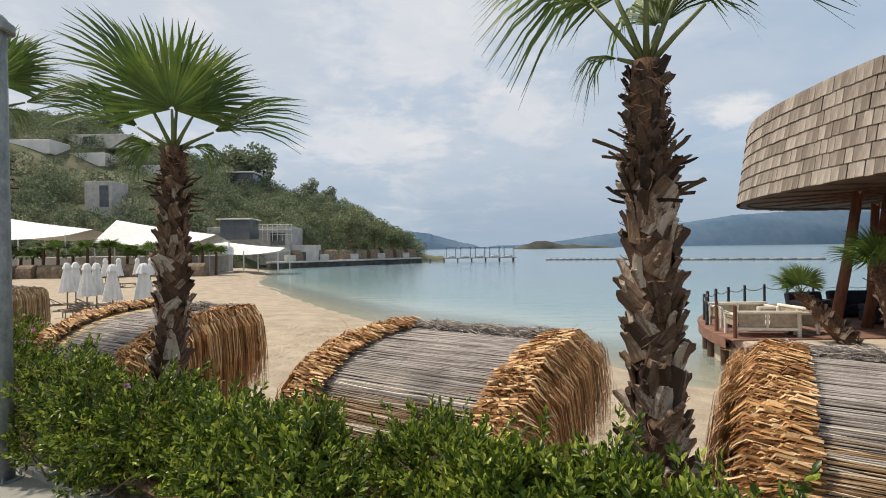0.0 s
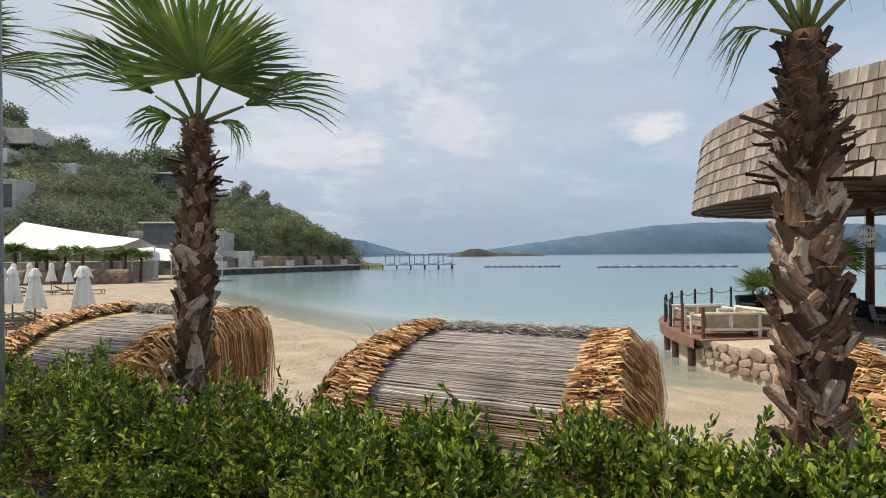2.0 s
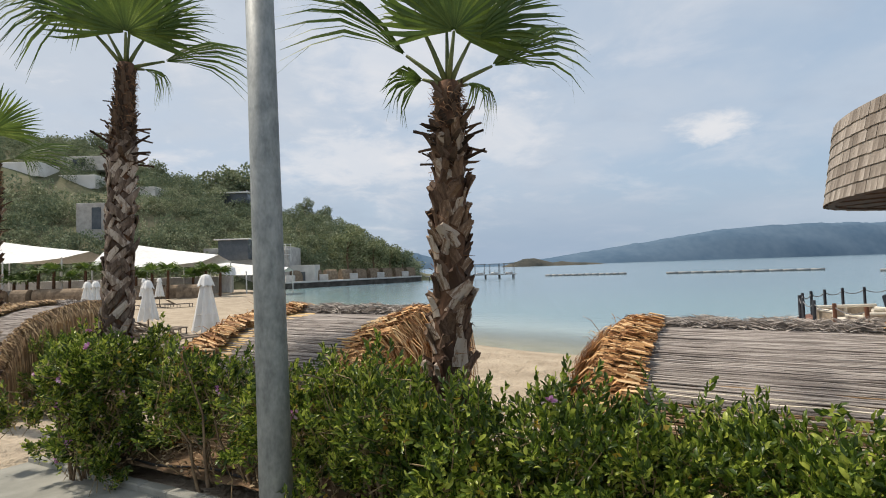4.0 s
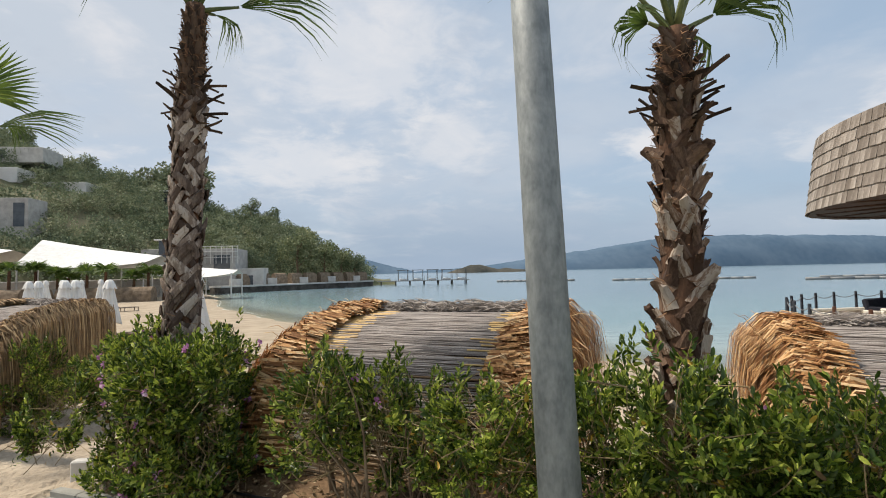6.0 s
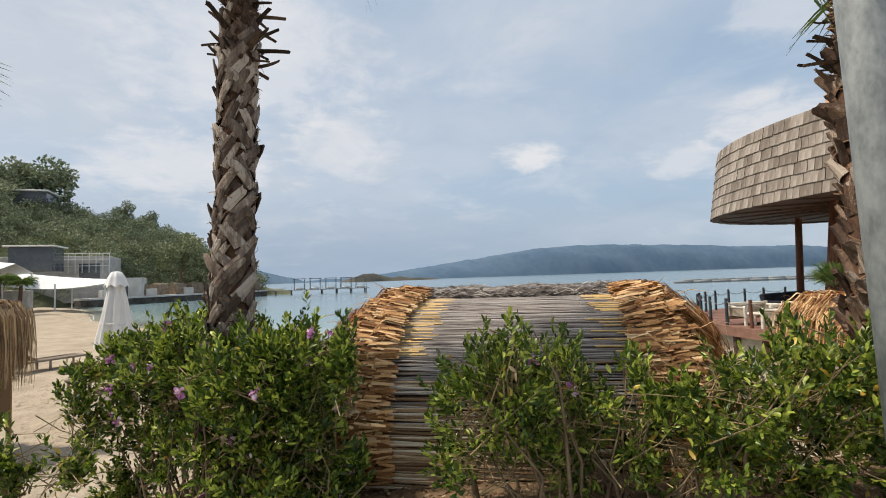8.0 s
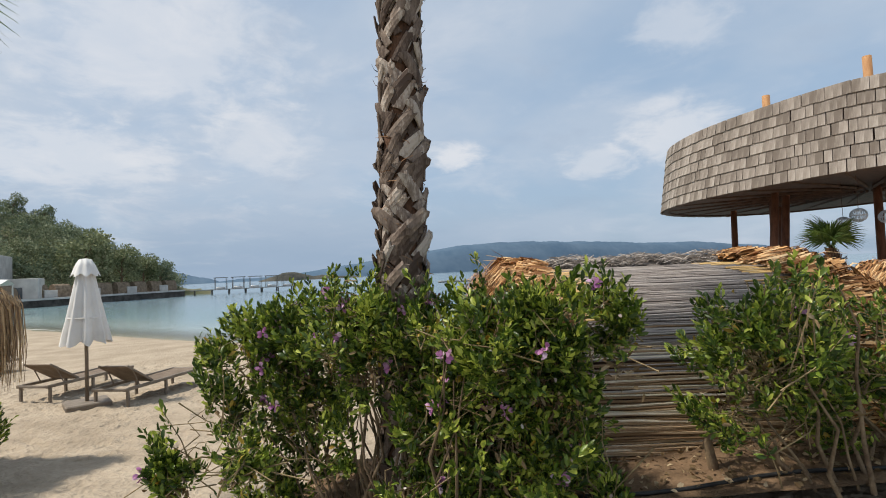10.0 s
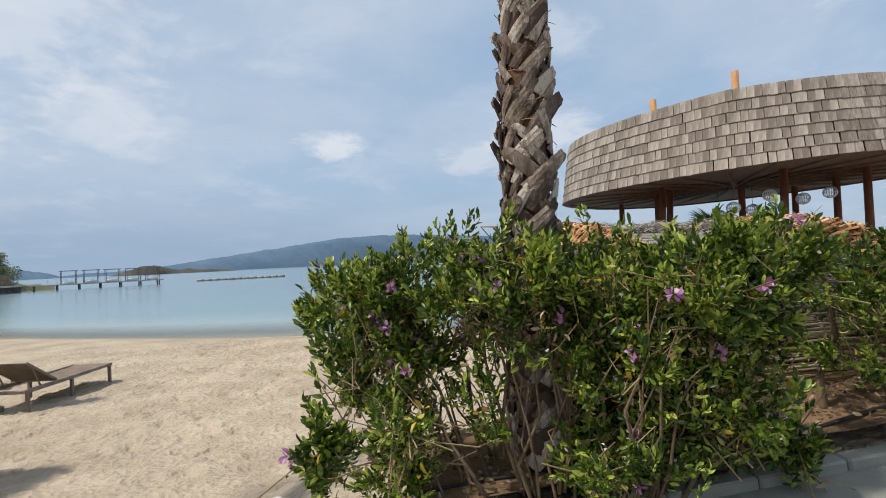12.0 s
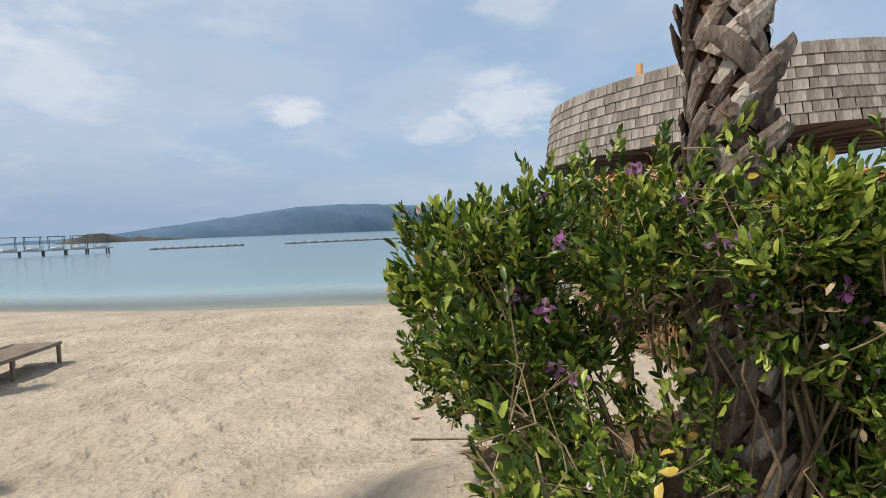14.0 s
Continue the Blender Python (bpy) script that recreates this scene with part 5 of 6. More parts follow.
# terrace: rubble wall, floor, deck boards
TCX = PCX + 0.42
ter = thing("terrace", pose(0, 0, 0), "round raised terrace with rubble stone wall and sandy floor", "terrace", kind="structure")
core = Soup()
NRT = 80
RTE = 8.45
rim_lo = [Vector((TCX + RTE * math.cos(2 * math.pi * k / NRT), PCY + RTE * math.sin(2 * math.pi * k / NRT), -2.6)) for k in range(NRT)]
rim_hi = [Vector((p.x, p.y, TZ - 0.02)) for p in rim_lo]
core.add(rim_lo + rim_hi, [(k, (k + 1) % NRT, NRT + (k + 1) % NRT, NRT + k) for k in range(NRT)] + [tuple(NRT + k for k in range(NRT))])
part("terrace_core", core, M_MORTAR, ter)
stone_v = []
for q in range(6):
    rr = random.Random(q + 70)
    v = [Vector((x * 0.5 * rr.uniform(0.75, 1), y * 0.5 * rr.uniform(0.8, 1), z * 0.5 * rr.uniform(0.7, 1))) for z in (-1, 1) for y in (-1, 1) for x in (-1, 1)]
    bmx = bmesh.new()
    for p in v:
        bmx.verts.new(p)
    bmesh.ops.convex_hull(bmx, input=bmx.verts)
    bmesh.ops.bevel(bmx, geom=bmx.edges[:], offset=0.10, segments=1, affect="EDGES")
    me = bpy.data.meshes.new("stone")
    bmx.to_mesh(me)
    bmx.free()
    me.materials.append(M_STONE)
    stone_v.append(me)
rs = random.Random(4)
for row in range(3):
    w = math.pi * 0.97
    while w < math.pi * 1.42:
        wid = rs.uniform(0.2, 0.52)
        w += wid / 2 / RTE
        o = new("stone", stone_v[rs.randrange(6)])
        o.parent = ter
        o.matrix_local = Matrix.Translation((TCX + (RTE + 0.02) * math.cos(w), PCY + (RTE + 0.02) * math.sin(w), TZ - 0.14 - 0.23 * row + rs.uniform(-0.03, 0.03))) @ Matrix.Rotation(w + math.pi / 2 + rs.uniform(-0.1, 0.1), 4, "Z") @ Matrix.Rotation(rs.uniform(-0.6, 0.6), 4, "Y") @ Matrix.Diagonal((wid * 1.0, 0.16, rs.uniform(0.17, 0.33), 1))
        w += wid / 2 / RTE
deck = thing("deck", pose(0, 0, 0), "reddish-brown timber deck on the seaward side", "deck", kind="structure")
W0, W1 = radians(20), radians(176)
fas = Soup()
n = 50
vv, ff = [], []
for k in range(n + 1):
    w = W0 + (W1 - W0) * k / n
    for rad, z in ((8.75, TZ + 0.02), (8.75, TZ - 0.30), (8.4, TZ - 0.30)):
        vv.append(Vector((TCX + rad * math.cos(w), PCY + rad * math.sin(w), z)))
for k in range(n):
    for q in range(2):
        ff.append((k * 3 + q, (k + 1) * 3 + q, (k + 1) * 3 + q + 1, k * 3 + q + 1))
part("fascia", fas.add(vv, ff), M_DECK, deck)
for k in range(44):
    y = PCY + 0.2 + 0.195 * k
    h = 8.74 ** 2 - (y + 0.09 - PCY) ** 2
    if h <= 0.5:
        break
    hx = math.sqrt(h)
    part("board", Soup().box(TCX - hx, y, TZ - 0.02, TCX + min(hx, 5), y + 0.18, TZ + 0.025, bevel=0.006), M_DECK, deck)
for k in range(9):
    w = radians(100 + 9 * k)
    part("pile", Soup().tube([(TCX + 8.5 * math.cos(w), PCY + 8.5 * math.sin(w), -3), (TCX + 8.5 * math.cos(w), PCY + 8.5 * math.sin(w), TZ - 0.25)], 0.13, sides=10), M_DARKWOOD, deck)
fence = thing("rope_fence", pose(0, 0, TZ), "dark timber posts joined by rope round the deck edge", "fence")
tops = []
for k in range(13):
    w = radians(177 - 8.5 * k)
    x, y = TCX + 8.55 * math.cos(w), PCY + 8.55 * math.sin(w)
    part("post", Soup().tube([(x, y, 0), (x, y, 0.92), (x, y, 0.95)], 0.055, 0.05, 10), M_POSTBLUE if k > 1 else M_LOG, fence)
    tops.append(Vector((x, y, 0.84)))
for p, q in zip(tops, tops[1:]):
    part("rope", Soup().tube([p.lerp(q, t) - Vector((0, 0, 0.14 * 4 * t * (1 - t))) for t in np.linspace(0, 1, 9)], 0.016, sides=5), M_ROPE, fence)


def sofa(x, y, turn, w, label):
    th = thing("garden_sofa", pose(x, y, TZ + 0.027, 0, 0, turn), label, "sofa", "bleached log sofas")
    for sx in (-1, 1):
        for yy in (0, 0.72):
            part("leg", Soup().tube([(sx * w / 2, yy, 0), (sx * w / 2, yy, 0.72 if yy == 0 else 0.62)], 0.055, sides=8), M_WHITEWOOD, th)
        part("arm", Soup().tube([(sx * w / 2, -0.03, 0.62), (sx * w / 2, 0.76, 0.62)], 0.05, sides=8), M_WHITEWOOD, th)
        part("side_panel", Soup().box(sx * w / 2 - 0.015, 0.05, 0.3, sx * w / 2 + 0.015, 0.68, 0.58), M_RATTAN, th)
    for z in (0.22, 0.70):
        part("back_rail", Soup().tube([(-w / 2 - 0.05, 0, z), (w / 2 + 0.05, 0, z)], 0.052, sides=8), M_WHITEWOOD, th)
    part("centre_post", Soup().tube([(0, 0, 0.2), (0, 0, 0.7)], 0.045, sides=8), M_WHITEWOOD, th)
    for sx in (-1, 1):
        part("back_panel", Soup().box(sx * w / 4 - w / 4 + 0.07, -0.02, 0.28, sx * w / 4 + w / 4 - 0.07, 0.02, 0.65), M_RATTAN, th)
    part("front_rail", Soup().tube([(-w / 2, 0.74, 0.3), (w / 2, 0.74, 0.3)], 0.05, sides=8), M_WHITEWOOD, th)
    part("seat", Soup().box(-w / 2 + 0.05, 0.03, 0.3, w / 2 - 0.05, 0.74, 0.38, bevel=0.02), M_WHITEWOOD, th)
    return th


sofa(9.38, 14.55, -8, 1.7, "bleached log sofa with woven panels on the deck")
sofa(9.95, 17.0, 178, 1.8, "bleached log sofa with woven panels facing the deck")
sofa(11.0, 15.6, 95, 1.5, "bleached log sofa with woven panels under the palms")
tb = thing("low_table", pose(9.8, 15.9, TZ + 0.027), "bleached wooden low table between the sofas", "table")
part("top", Soup().box(-0.5, -0.4, 0.36, 0.5, 0.4, 0.42, bevel=0.015), M_WHITEWOOD, tb)
for sx in (-0.43, 0.43):
    for sy in (-0.33, 0.33):
        part("leg", Soup().tube([(sx, sy, 0), (sx, sy, 0.36)], 0.045, sides=8), M_WHITEWOOD, tb)
for x, y, turn in ((13.4, 18.2, 10), (15.2, 18.5, -5), (14.8, 16.6, 170), (17.0, 18.0, 0), (16.6, 15.8, 180), (18.8, 16.2, 90)):
    so = thing("lounge_seat", pose(x, y, TZ + 0.027, 0, 0, turn), "dark cushioned lounge seat under the pavilion roof", "seat", "dark lounge seats")
    part("base", Soup().box(-0.75, -0.4, 0.05, 0.75, 0.4, 0.4, bevel=0.04), M_NAVY, so)
    bk = part("backrest", Soup().box(-0.75, 0.22, 0, 0.75, 0.42, 0.62, bevel=0.05), M_NAVY, so)
    bk.matrix_local = Matrix.Translation((0, 0, 0.35)) @ Matrix.Rotation(radians(-12), 4, "X")
    for sx in (-0.66, 0.66):
        part("arm", Soup().box(sx - 0.09, -0.4, 0.4, sx + 0.09, 0.3, 0.62, bevel=0.03), M_NAVY, so)
for x, y, turn in ((13.6, 14.8, 60), (14.3, 14.2, 30), (15.2, 14.9, -120), (14.9, 13.0, 100)):
    ch = thing("terrace_chair", pose(x, y, TZ - 0.02 if y < 14 else TZ + 0.027, 0, 0, turn), "grey woven chair on the sandy terrace", "chair", "grey woven chairs")
    part("seat", Soup().box(-0.25, -0.25, 0.42, 0.25, 0.25, 0.46, bevel=0.015), M_GREYCHAIR, ch)
    bk = part("backrest", Soup().box(-0.25, -0.015, 0, 0.25, 0.015, 0.45, bevel=0.01), M_GREYCHAIR, ch)
    bk.matrix_local = Matrix.Translation((0, 0.25, 0.44)) @ Matrix.Rotation(radians(-12), 4, "X")
    for sx in (-0.22, 0.22):
        for sy in (-0.22, 0.22):
            part("leg", Soup().tube([(sx, sy, 0), (sx * 0.95, sy * 0.95, 0.42)], 0.015, sides=6), M_GREYCHAIR, ch)
palm("young_palm", (11.0, 13.6, TZ - 0.05), (9.95, 14.0, 0.62), 0.30, 0.21,
     [(-75, 42, 0.35, 0, 1), (-40, 66, 0.3, 0, 0), (-10, 80, 0.3, 0, 1), (40, 74, 0.3, 0, 0), (-150, 70, 0.3, 0, 0), (150, 66, 0.3, 0, 1)],
     "young leaning fan palm with a thick shaggy trunk", 31, boots=70, leaf=0.9, stubs_from=0.85, group="young palms on the terrace", stubs=14)
palm("young_palm", (11.95, 13.05, TZ - 0.05), (11.5, 13.3, 1.33), 0.27, 0.2,
     [(-85, 35, 0.45, 0, 1), (-40, 66, 0.35, 0, 0), (10, 78, 0.35, 0, 1), (60, 62, 0.35, 0, 0), (100, 40, 0.35, 0, 1), (170, 62, 0.35, 0, 0), (-140, 55, 0.35, 0, 0)],
     "young fan palm with pale cut leaf bases at its top", 32, boots=60, leaf=1.3, stubs_from=0.82, group="young palms on the terrace", stubs=18)

# ---- far shore on the left: quay, terraces, hill ----
HX = np.array([-260, -150, -120, -102, -94, -83, -70, -56, -45, -33, -25, -18, -11, -6, 0])
HZ = np.array([60, 50, 43, 40, 37, 31, 27.5, 26, 20, 17.5, 13, 9, 5.2, 1.2, -2.5])


def hill_z(x, y):
    ridge = np.interp(x, HX, HZ)
    front = np.interp(x, [-260, -70, -40, -30, -4, 0], [55, 84, 104, 112, 140, 142])
    t = np.clip((y - front) / np.maximum(158 - front, 8), 0, 1.4)
    up = np.where(t < 1, np.minimum(1, 1.3 * t) ** 0.8, 1 - (t - 1) * 1.2)
    bump = 1.2 * np.sin(x * 0.21 + y * 0.13) * np.sin(y * 0.17) * np.clip(t, 0, 1)
    return np.where(y < front - 2, -3.0, np.maximum(ridge * (0.86 + 0.07 * np.clip((-55 - x) / 15, 0, 1)) * up + bump - 0.6, -3.0))


hs = sheet("hillside", np.linspace(-260, 2, 132), np.linspace(52, 215, 84), hill_z, M_HILL)
tagged(part("hillside", hs, None), "steep wooded hillside above the bay", "hill", kind="structure")


def canopy_stuff(name, n, region, size, material, label, seed, clump=260):
    """Far shrubs and trees: lumpy crowns of small leaf cards, each crown a cluster with gaps."""
    g = np.random.default_rng(seed)
    V, F = [], []
    bases, dirs, lens = [], [], []
    made = 0
    while made < n:
        x, y = region(g)
        z = float(hill_z(np.array(x), np.array(y)))
        if z < -1.0:
            continue
        made += 1
        s = size * g.uniform(0.5, 1.45)
        k = clump
        u = unit(g.normal(size=(k, 3)) + np.array([0, 0, 0.45]))
        rr = s * (0.62 + 0.38 * g.random(k))
        lump = 1 + 0.25 * np.sin(u[:, 0] * 5 + made) * np.cos(u[:, 1] * 4 + made * 2)
        p = np.array([x, y, z + s * 0.75]) + u * (rr * lump)[:, None] * np.array([1, 1, 0.95])
        bases.append(p)
        dirs.append(unit(u + g.normal(size=(k, 3)) * 0.8))
        lens.append(np.full(k, s * 0.165) * g.uniform(0.6, 1.25, k))
    b, d, L = np.concatenate(bases), np.concatenate(dirs), np.concatenate(lens)
    b = b - d * (L * 0.5)[:, None]
    return tagged(part(name, clump_mesh(name, b, d, L, L * 0.38, material), None), label, "trees", kind="stuff")


def slope(g):
    while True:
        x, y = g.uniform(-150, -5), g.uniform(85, 160)
        before_villas = -108 < x < -66 and 114 + 0.22 * (x + 101) < y < 124 + 0.22 * (x + 101)
        if not before_villas and not (-72 < x < -64.5 and 98 < y < 106):
            return x, y


def ridge_line(g):
    x = g.uniform(-150, -8)
    return x, g.uniform(148, 160)


def lower(g):
    x = g.uniform(-48, -8)
    return x, float(np.interp(x, [-48, -8], [108, 137])) + g.uniform(0, 14)


canopy_stuff("hill_trees", 1700, slope, 1.95, M_TREE, "dark green pines and olive scrub covering the hill", 41)
canopy_stuff("ridge_trees", 260, ridge_line, 1.35, M_TREE, "dark trees along the crest of the hill", 42, 140)
canopy_stuff("shore_shrubs", 300, lower, 1.5, M_TREE_LIGHT, "light green shrubs on the lower slope", 43, 150)


def far_tree(x, y, h, crown, label, seed, material):
    r = random.Random(seed)
    g = np.random.default_rng(seed)
    z = float(hill_z(np.array(float(x)), np.array(float(y))))
    z = max(z, -0.2)
    th = thing("tree", pose(x, y, z - 0.3), label, "tree", "trees on the far shore")
    tk = Soup().tube([(0, 0, 0), (0.1 * h * r.uniform(-0.5, 0.5), 0, h * 0.5), (0, 0.1, h * 0.8)], 0.05 * h * 0.5, 0.015 * h, 7)
    for k in range(5):
        w = k * 1.3
        tk.tube([(0, 0, h * (0.35 + 0.08 * k)), (math.cos(w) * crown * 0.35, math.sin(w) * crown * 0.35, h * (0.5 + 0.07 * k)), (math.cos(w) * crown * 0.65, math.sin(w) * crown * 0.65, h * (0.6 + 0.07 * k))], 0.012 * h, 0.004 * h, 5)
    part("trunk", tk, M_STEM, th)
    k = 1800
    c = g.integers(0, 9, k)
    cen = np.stack([np.cos(np.arange(9) * 0.9) * crown * 0.55, np.sin(np.arange(9) * 1.3) * crown * 0.55, h * (0.55 + 0.05 * np.arange(9))], 1)
    u = unit(g.normal(size=(k, 3)))
    p = cen[c] + u * crown * 0.48 * g.random((k, 1)) ** 0.4
    part("crown", clump_mesh("crown", p, unit(u + g.normal(size=(k, 3)) * 0.6), np.full(k, crown * 0.15), np.full(k, crown * 0.05), material), None, th)


far_tree(-20.5, 120, 11, 4.2, "broad olive-green tree above the quay", 1, M_TREE_LIGHT)
far_tree(-15.5, 124, 8.5, 3.6, "green tree above the quay", 2, M_TREE_LIGHT)
far_tree(-11.5, 128, 7, 3.0, "green tree above the quay", 3, M_TREE_LIGHT)
far_tree(-8.5, 131, 6, 2.6, "green tree at the end of the quay", 4, M_TREE)
far_tree(-54, 150, 9, 6.5, "wide umbrella pine standing on the crest", 5, M_TREE)
far_tree(-61, 150, 7, 5.5, "wide umbrella pine standing on the crest", 6, M_TREE)
far_tree(-37.5, 152, 8, 2.4, "thin pine standing on the crest", 7, M_TREE)
far_tree(-32, 152, 6, 2.2, "thin pine standing on the crest", 8, M_TREE)
far_tree(-97, 150, 7, 4.5, "large dark pine on the upper hill", 9, M_TREE)
far_tree(-80, 150, 6, 3.5, "dark pine on the upper hill", 10, M_TREE)


def block(name, label, category, x0, y0, z0, x1, y1, z1, material, windows=(), roof=0.0, group="", kind=""):
    """A plain building or wall with real openings set into its front: windows as x0, z0, x1, z1."""
    th = thing(name, pose(0, 0, 0), label, category, group, kind)
    part("wall", Soup().box(x0, y0, z0, x1, y1, z1, bevel=0.06), material, th)
    for a, b, c, d in windows:
        w = part("window", Soup().box(a, y0 - 0.05, b, c, y0 + 0.02, d), M_GLASS, th)
        part("frame", Soup().box(a - 0.08, y0 - 0.09, d, c + 0.08, y0 - 0.02, d + 0.08).box(a - 0.08, y0 - 0.09, b - 0.08, c + 0.08, y0 - 0.02, b), material, w)
    if roof:
        part("roof", Soup().box(x0 - 0.5, y0 - 0.8, z1, x1 + 0.5, y1 + 0.3, z1 + roof, bevel=0.05), M_WHITEWALL, th)
    return th


# quay and pier
quay = thing("quay", pose(0, 0, 0), "low stone quay with a pale concrete walk", "quay", kind="structure")
q0, q1 = Vector((-31.5, 99.5, 0)), Vector((-4.0, 129.0, 0))
qd = (q1 - q0).normalized()
qn = Vector((-qd.y, qd.x, 0))
for nm, off0, off1, z0, z1, mt in (("quay_wall", 0, 3.4, -3, -0.55, M_QUAY), ("walk", -0.15, 3.6, -0.55, -0.25, M_CONCRETE)):
    s = Soup()
    pts = [q0 + qn * off0, q1 + qn * off0, q1 + qn * off1, q0 + qn * off1]
    s.add([Vector((p.x, p.y, z)) for z in (z0, z1) for p in pts], [(0, 1, 5, 4), (1, 2, 6, 5), (2, 3, 7, 6), (3, 0, 4, 7), (4, 5, 6, 7)])
    part(nm, s, mt, quay)
for k in range(9):
    p = q0.lerp(q1, 0.12 + 0.1 * k)
    m = Matrix.Translation(p + qn * 2.8) @ Matrix.Rotation(math.atan2(qd.y, qd.x), 4, "Z")
    if k % 2 == 0:
        bx = thing("planter_block", m, "pale concrete block on the quay", "block", "blocks on the quay")
        part("block", Soup().box(-1.1, -0.5, -0.25, 1.1, 0.5, 1.0, bevel=0.05), M_CONCRETE, bx)
    bk = thing("straw_cabana", m @ Matrix.Translation((2.4, 0.6, 0)), "small brown straw cabana on the quay", "beach cabana", "cabanas on the quay")
    arc = Soup()
    n = 10
    arc.add([Vector((x, 0.9 * math.cos(math.pi * i / n), -0.25 + 2.2 * math.sin(math.pi * i / n) ** 0.6)) for i in range(n + 1) for x in (-1.4, 1.4)], [(2 * i, 2 * i + 1, 2 * i + 3, 2 * i + 2) for i in range(n)])
    arc.add([Vector((-1.4, 0.9 * math.cos(math.pi * i / n), -0.25 + 2.2 * math.sin(math.pi * i / n) ** 0.6)) for i in range(n + 1)], [tuple(range(n + 1))])
    part("thatch", arc, M_STRAW_FAR, bk)
pier = thing("pier", pose(0, 0, 0), "dark timber pier on posts with open shade frames", "pier")
part("pier_deck", Soup().box(-3, 129.5, -0.70, 20.0, 131.9, -0.52), M_PIER, pier)
part("pier_edge", Soup().box(-3, 129.35, -0.66, 20.0, 129.48, -0.50), M_GREYWALL, pier)
for k in range(7):
    x = -2 + 3.55 * k
    for y in (129.8, 131.6):
        part("pile", Soup().tube([(x, y, -4), (x, y, -0.70)], 0.15, sides=6), M_PIER, pier)
for k in range(5):
    x = 2.2 + 3.7 * k
    for dx in (0, 2.4):
        for y in (129.9, 131.5):
            part("shade_post", Soup().tube([(x + dx, y, -0.52), (x + dx, y, 2.0)], 0.055, sides=6), M_PIER, pier)
    part("shade_top", Soup().box(x - 0.25, 129.6, 2.0, x + 2.65, 131.8, 2.13), M_PIER, pier)
    part("daybed", Soup().box(x + 0.3, 130.3, -0.52, x + 2.1, 131.3, -0.05, bevel=0.08), M_CANVAS, pier)
for k in range(14):
    part("rail_post", Soup().tube([(0.2 + 1.45 * k, 131.7, -0.52), (0.2 + 1.45 * k, 131.7, 0.45)], 0.03, sides=5), M_PIER, pier)

# floating booms
for k, (x0, y0, x1, y1) in enumerate(((29.0, 137.0, 48.2, 130.2), (54.3, 121.5, 84.0, 110.0), (95, 104, 150, 92), (80, 92, 128, 76))):
    bm_t = thing("floating_boom", pose(0, 0, 0), "long grey floating boom lying on the water", "boom", "floating booms")
    p, q = Vector((x0, y0, SEA + 0.2)), Vector((x1, y1, SEA + 0.2))
    nseg = 12
    for i in range(nseg):
        part("float", Soup().tube([p.lerp(q, (i + 0.004) / nseg), p.lerp(q, (i + 0.996) / nseg)], 0.30, sides=8), M_FLOAT, bm_t, smooth=True)

# buildings and terraces behind the left beach
block("stone_terrace", "grey stone retaining terrace behind the beach", "wall", -75, 78, -1.6, -33.5, 84, 1.4, M_GREYWALL, kind="structure")
block("stone_terrace", "low grey stone wall at the back of the beach", "wall", -62, 68, -1.6, -36, 70, 0.4, M_GREYWALL, kind="structure")
block("wall_block", "tall grey concrete wall above the beach", "building", -47.5, 106, -1, -30.5, 116, 6.9, M_GREYWALL, windows=((-34.5, 3.0, -31.5, 5.6),))
block("wall_block", "grey concrete quay house beside the steps", "building", -31.5, 107, -1.2, -25.5, 112, 3.0, M_CONCRETE, windows=((-29.5, -0.2, -27.5, 1.6),))
block("tower", "plain pale square tower with a dark opening", "building", -70.7, 103.4, 4, -65.3, 109, 16.4, M_GREYWALL, windows=((-67.7, 11.2, -65.9, 15.5),))
for x0, x1, y, z in ((-103, -89.5, 119.5, 28.4), (-89, -78.5, 122, 25.6), (-78, -66.5, 125, 23.0)):
    k = 1.0
    while float(hill_z(np.array((x0 + x1) / 2 * k), np.array(y * k))) < z * k - 1.7 and k < 1.3:
        k += 0.01                                                     # set back until it stands in the slope
    block("hill_villa", "long low white villa wall on the hill", "building", x0 * k, y * k, z * k - 3.4, x1 * k, y * k + 7, z * k, M_WHITEWALL, group="villas on the hill")
block("hill_villa", "pale stone house high on the hill", "building", -104, 133, 29, -80, 141, 32.6, M_CONCRETE, windows=((-98, 30, -95, 32), (-91, 30, -88, 32)), group="villas on the hill")
block("hill_villa", "flat-roofed blue-grey house among the trees", "building", -62, 140, 20.5, -50, 146, 23.2, M_GLASS, roof=0.35, group="villas on the hill")
block("glass_pavilion", "flat-roofed glazed pavilion above the tents", "building", -41, 97, 4.2, -35.5, 102, 7.9, M_GLASS, roof=0.2)
gs = thing("scaffold", pose(0, 0, 0), "pale metal railing frame on the concrete wall", "railing")
for i in range(8):
    part("upright", Soup().tube([(-37 + i, 105.7, 4), (-37 + i, 105.7, 7.4)], 0.06, sides=5), M_WHITEWALL, gs)
for z in (5.2, 6.3, 7.3):
    part("rail", Soup().tube([(-37, 105.7, z), (-30, 105.7, z)], 0.05, sides=5), M_WHITEWALL, gs)


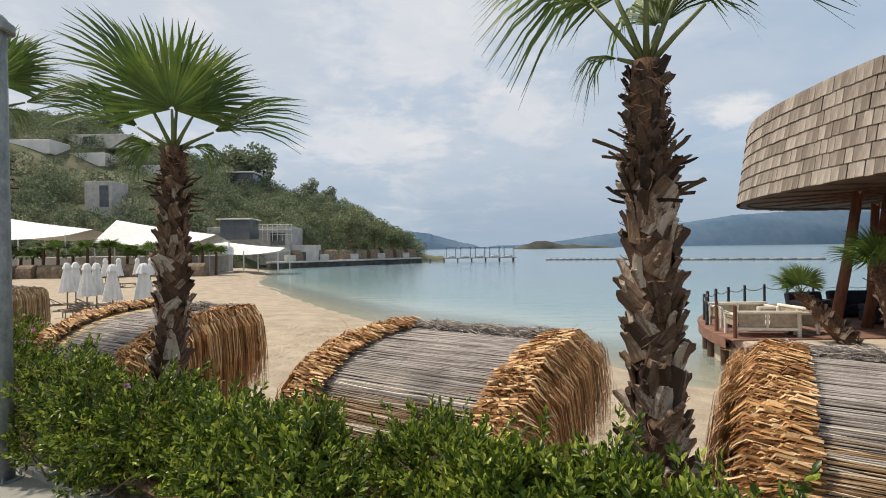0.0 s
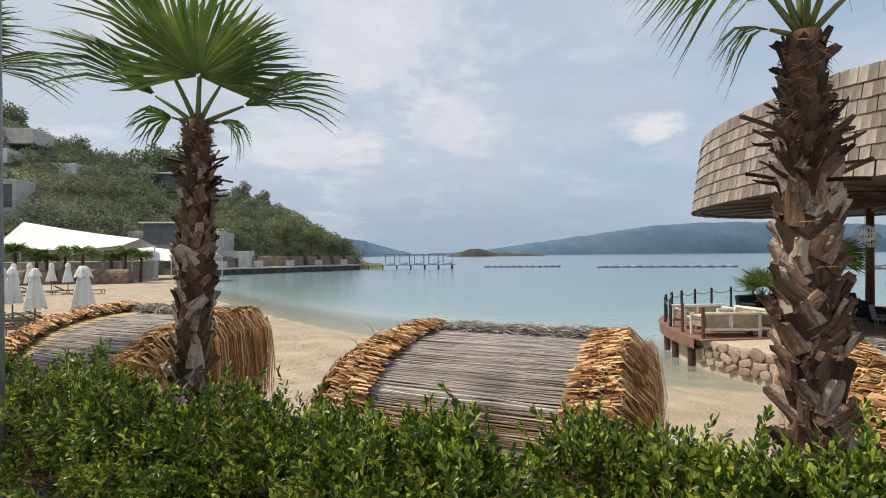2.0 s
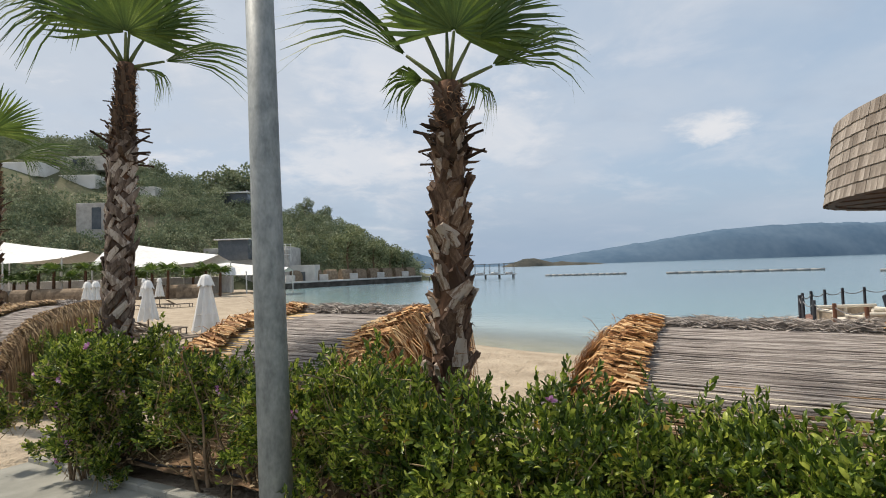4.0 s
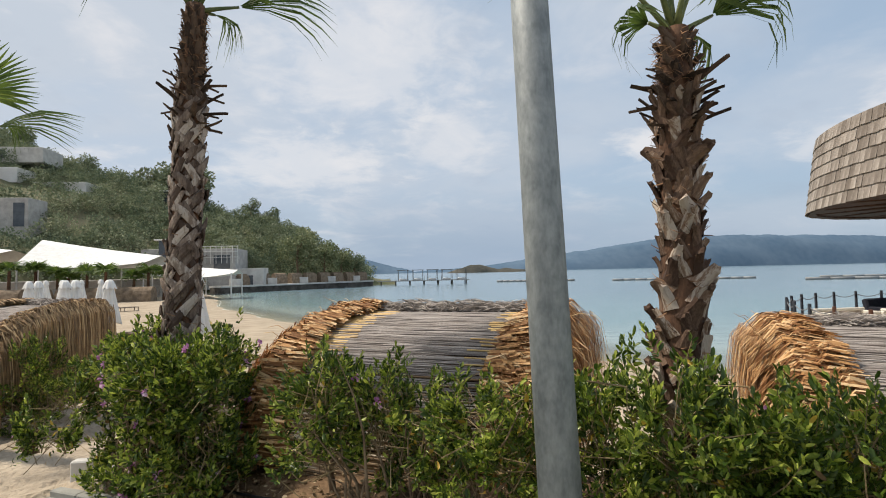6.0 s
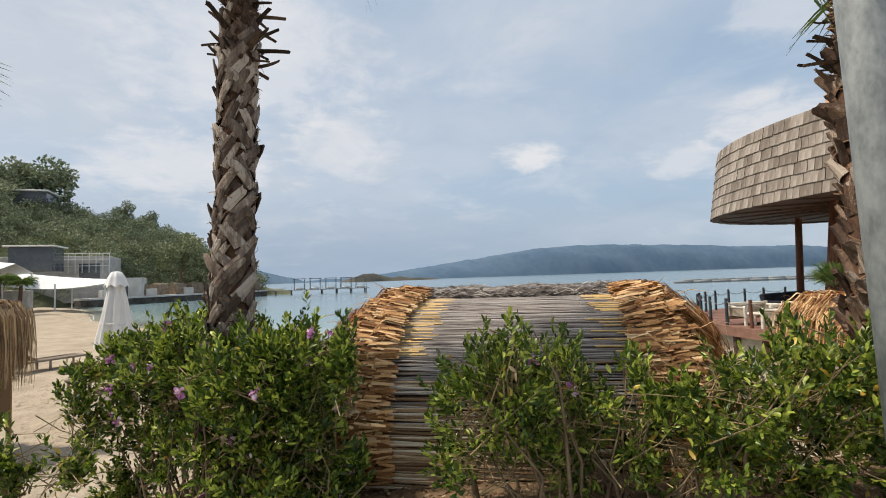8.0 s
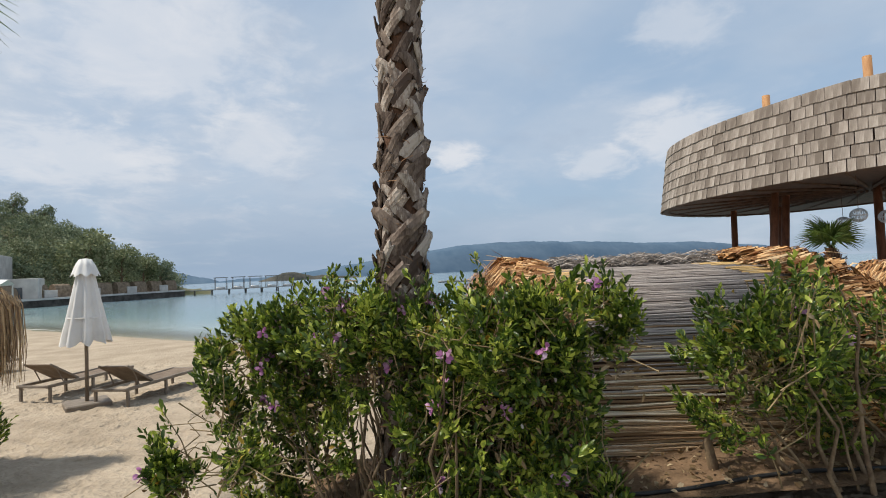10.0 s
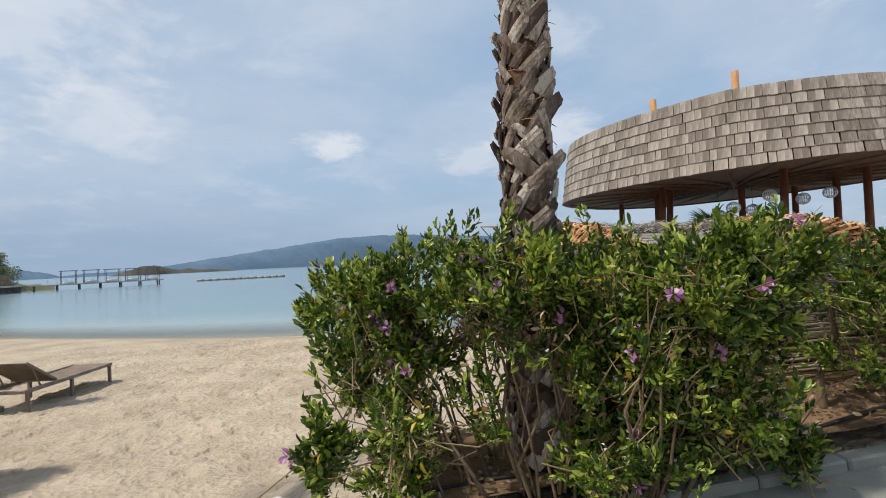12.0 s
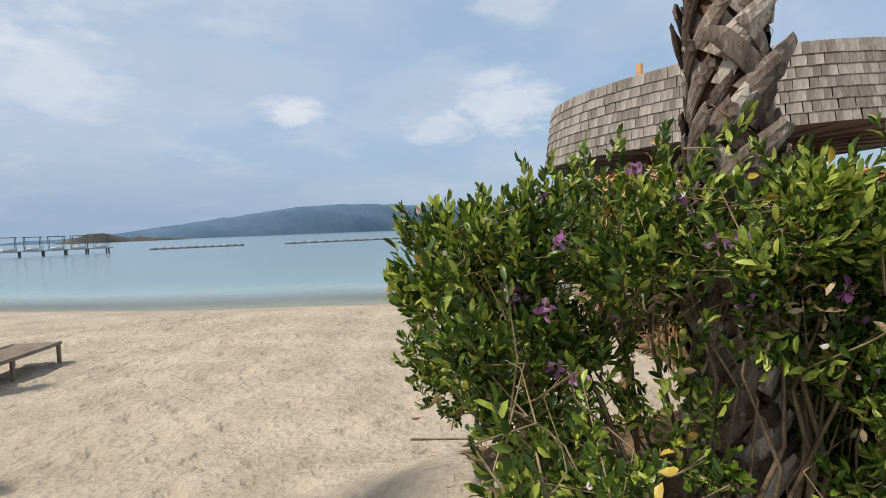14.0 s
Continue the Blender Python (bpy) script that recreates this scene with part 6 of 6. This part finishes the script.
def tent(x0, x1, y0, y1, z_lo, z_hi, label, seed):
    th = thing("shade_sail", pose(0, 0, 0), label, "shade sail", "white shade sails")
    n = 10
    vv, ff = [], []
    for i in range(n + 1):
        for j in range(n + 1):
            u, v = i / n, j / n
            z = z_lo + (z_hi + 1.1 - z_lo) * (1 - abs(2 * v - 1)) * (1 - 0.7 * u) - 0.35 * math.sin(math.pi * u) * (0.4 + abs(2 * v - 1))
            vv.append(Vector((x0 + (x1 - x0) * u, y0 + (y1 - y0) * v, z)))
    for i in range(n):
        for j in range(n):
            a = i * (n + 1) + j
            ff.append((a, a + n + 1, a + n + 2, a + 1))
    part("canvas", Soup().add(vv, ff), M_CANVAS, th, smooth=True)
    for x in (x0 + 0.2, (x0 + x1) / 2, x1 - 0.2):
        for y in (y0, y1):
            part("mast", Soup().tube([(x, y, -1.4), (x, y, z_lo + 0.1)], 0.09, sides=6), M_WHITEWALL, th)


tent(-62, -47.5, 66, 76, 4.3, 6.3, "white tensioned canvas roof over the beach restaurant", 1)
tent(-45.5, -31.5, 68, 78, 3.4, 5.5, "white tensioned canvas roof over the beach restaurant", 2)
tent(-34, -23.5, 76, 82, 1.9, 2.5, "flat white shade sail on thin posts", 3)
for k in range(18):
    x = -66 + 2.1 * k
    th = thing("straw_cabana", pose(x, 62 + 0.25 * k + 1.2 * math.sin(k), -1.2), "low brown straw cabana in a row at the beach back", "beach cabana", "cabanas at the back of the beach")
    arc = Soup()
    n = 10
    prof2 = [(0.9 * math.cos(math.pi * i / n), 1.75 * math.sin(math.pi * i / n) ** 0.55) for i in range(n + 1)]
    arc.add([Vector((xx, y, z)) for y, z in prof2 for xx in (-0.95, 0.95)], [(2 * i, 2 * i + 1, 2 * i + 3, 2 * i + 2) for i in range(n)])
    arc.add([Vector((-0.95, y, z)) for y, z in prof2], [tuple(range(n + 1))])
    arc.add([Vector((0.95, y, z)) for y, z in prof2], [tuple(range(n + 1))[::-1]])
    part("thatch", arc, M_STRAW_FAR, th)
small_frond = frond_mesh(9, radius=0.7, segs=18)
rp = random.Random(77)
for k in range(20):
    x, y = -66 + 1.95 * k + rp.uniform(-0.5, 0.5), 66 + rp.uniform(-1.5, 1.5)
    h = rp.uniform(2.8, 4.0)
    th = thing("garden_palm", pose(x, y, -1.3), "small fan palm in front of the beach restaurant", "palm tree", "small palms at the back of the beach")
    part("trunk", Soup().tube([(0, 0, 0), (0.05, 0, h * 0.5), (0.1, 0, h)], 0.2, 0.15, 8), M_TRUNK, th)
    for i in range(8):
        o = part("frond", small_frond, None, th)
        o.matrix_local = Matrix.Translation((0.1, 0, h)) @ Matrix.Rotation(i * 0.85, 4, "Z") @ Matrix.Rotation(radians(rp.uniform(0, 55)), 4, "X") @ Matrix.Translation((0, 0.4, 0)) @ Matrix.Scale(1.9, 4)

# ---- far hills and islets across the bay ----


def far_land(name, label, xs, zs, y, depth_y, material, seed, rough=1.5):
    """A far ridge with a lumpy, wooded crest."""
    n = 260
    x = np.linspace(xs[0], xs[-1], n)
    z = np.interp(x, xs, zs) + rough * np.array([noise.noise(Vector((a * 0.012, seed, 0))) * 1.6 + noise.noise(Vector((a * 0.06, seed, 1))) for a in x]) * np.clip((np.interp(x, xs, zs) - SEA) / 12, 0, 1)
    rows = []
    for t, k in ((0, 0.0), (0.12, 0.25), (0.3, 0.55), (0.55, 0.82), (0.8, 0.97), (1.0, 1.0), (1.5, 0.4)):
        wob = 0.05 * np.sin(x * 0.01 + t * 9) * (t > 0) * (t < 1)
        rows.append(np.stack([x, np.full(n, y + depth_y * t), SEA - 1 + (z - SEA + 1) * np.clip(k + wob, 0, 1)], 1))
    v = np.concatenate(rows)
    i = (np.arange(len(rows) - 1)[:, None] * n + np.arange(n - 1)[None]).reshape(-1)
    f = np.stack([i, i + 1, i + 1 + n, i + n], 1)
    tagged(part(name, array_mesh(name, v, f, material, True), None), label, "hill", kind="structure")


# hill and cape get their haze from the material colour alone
far_land("backdrop_hill", "long blue hazy hill across the bay", [60, 215, 376, 589, 819, 1065, 1196, 1414, 1768, 2090, 2500, 3100, 3600], [-3, 7, 15, 43, 74, 106, 114, 118, 115, 104, 106, 82, 40], 1650, 150, M_HAZED_HILL, 1, 3)
far_land("backdrop_cape", "low blue hazy wooded cape beyond the quay", [-420, -260, -136, -60, -27, 60, 130, 165], [70, 75, 66, 58, 52, 28, 9, -3], 1700, 100, M_HAZED_HILL, 2, 3)
far_land("backdrop_islet", "small dark rocky islet in the bay", [128, 150, 172, 191, 208, 225, 240, 262, 300, 326], [-2.5, 5, 11, 13, 9, 4, 6, 3, 1.5, -2.5], 890, 15, M_ISLE, 3, 1.2)
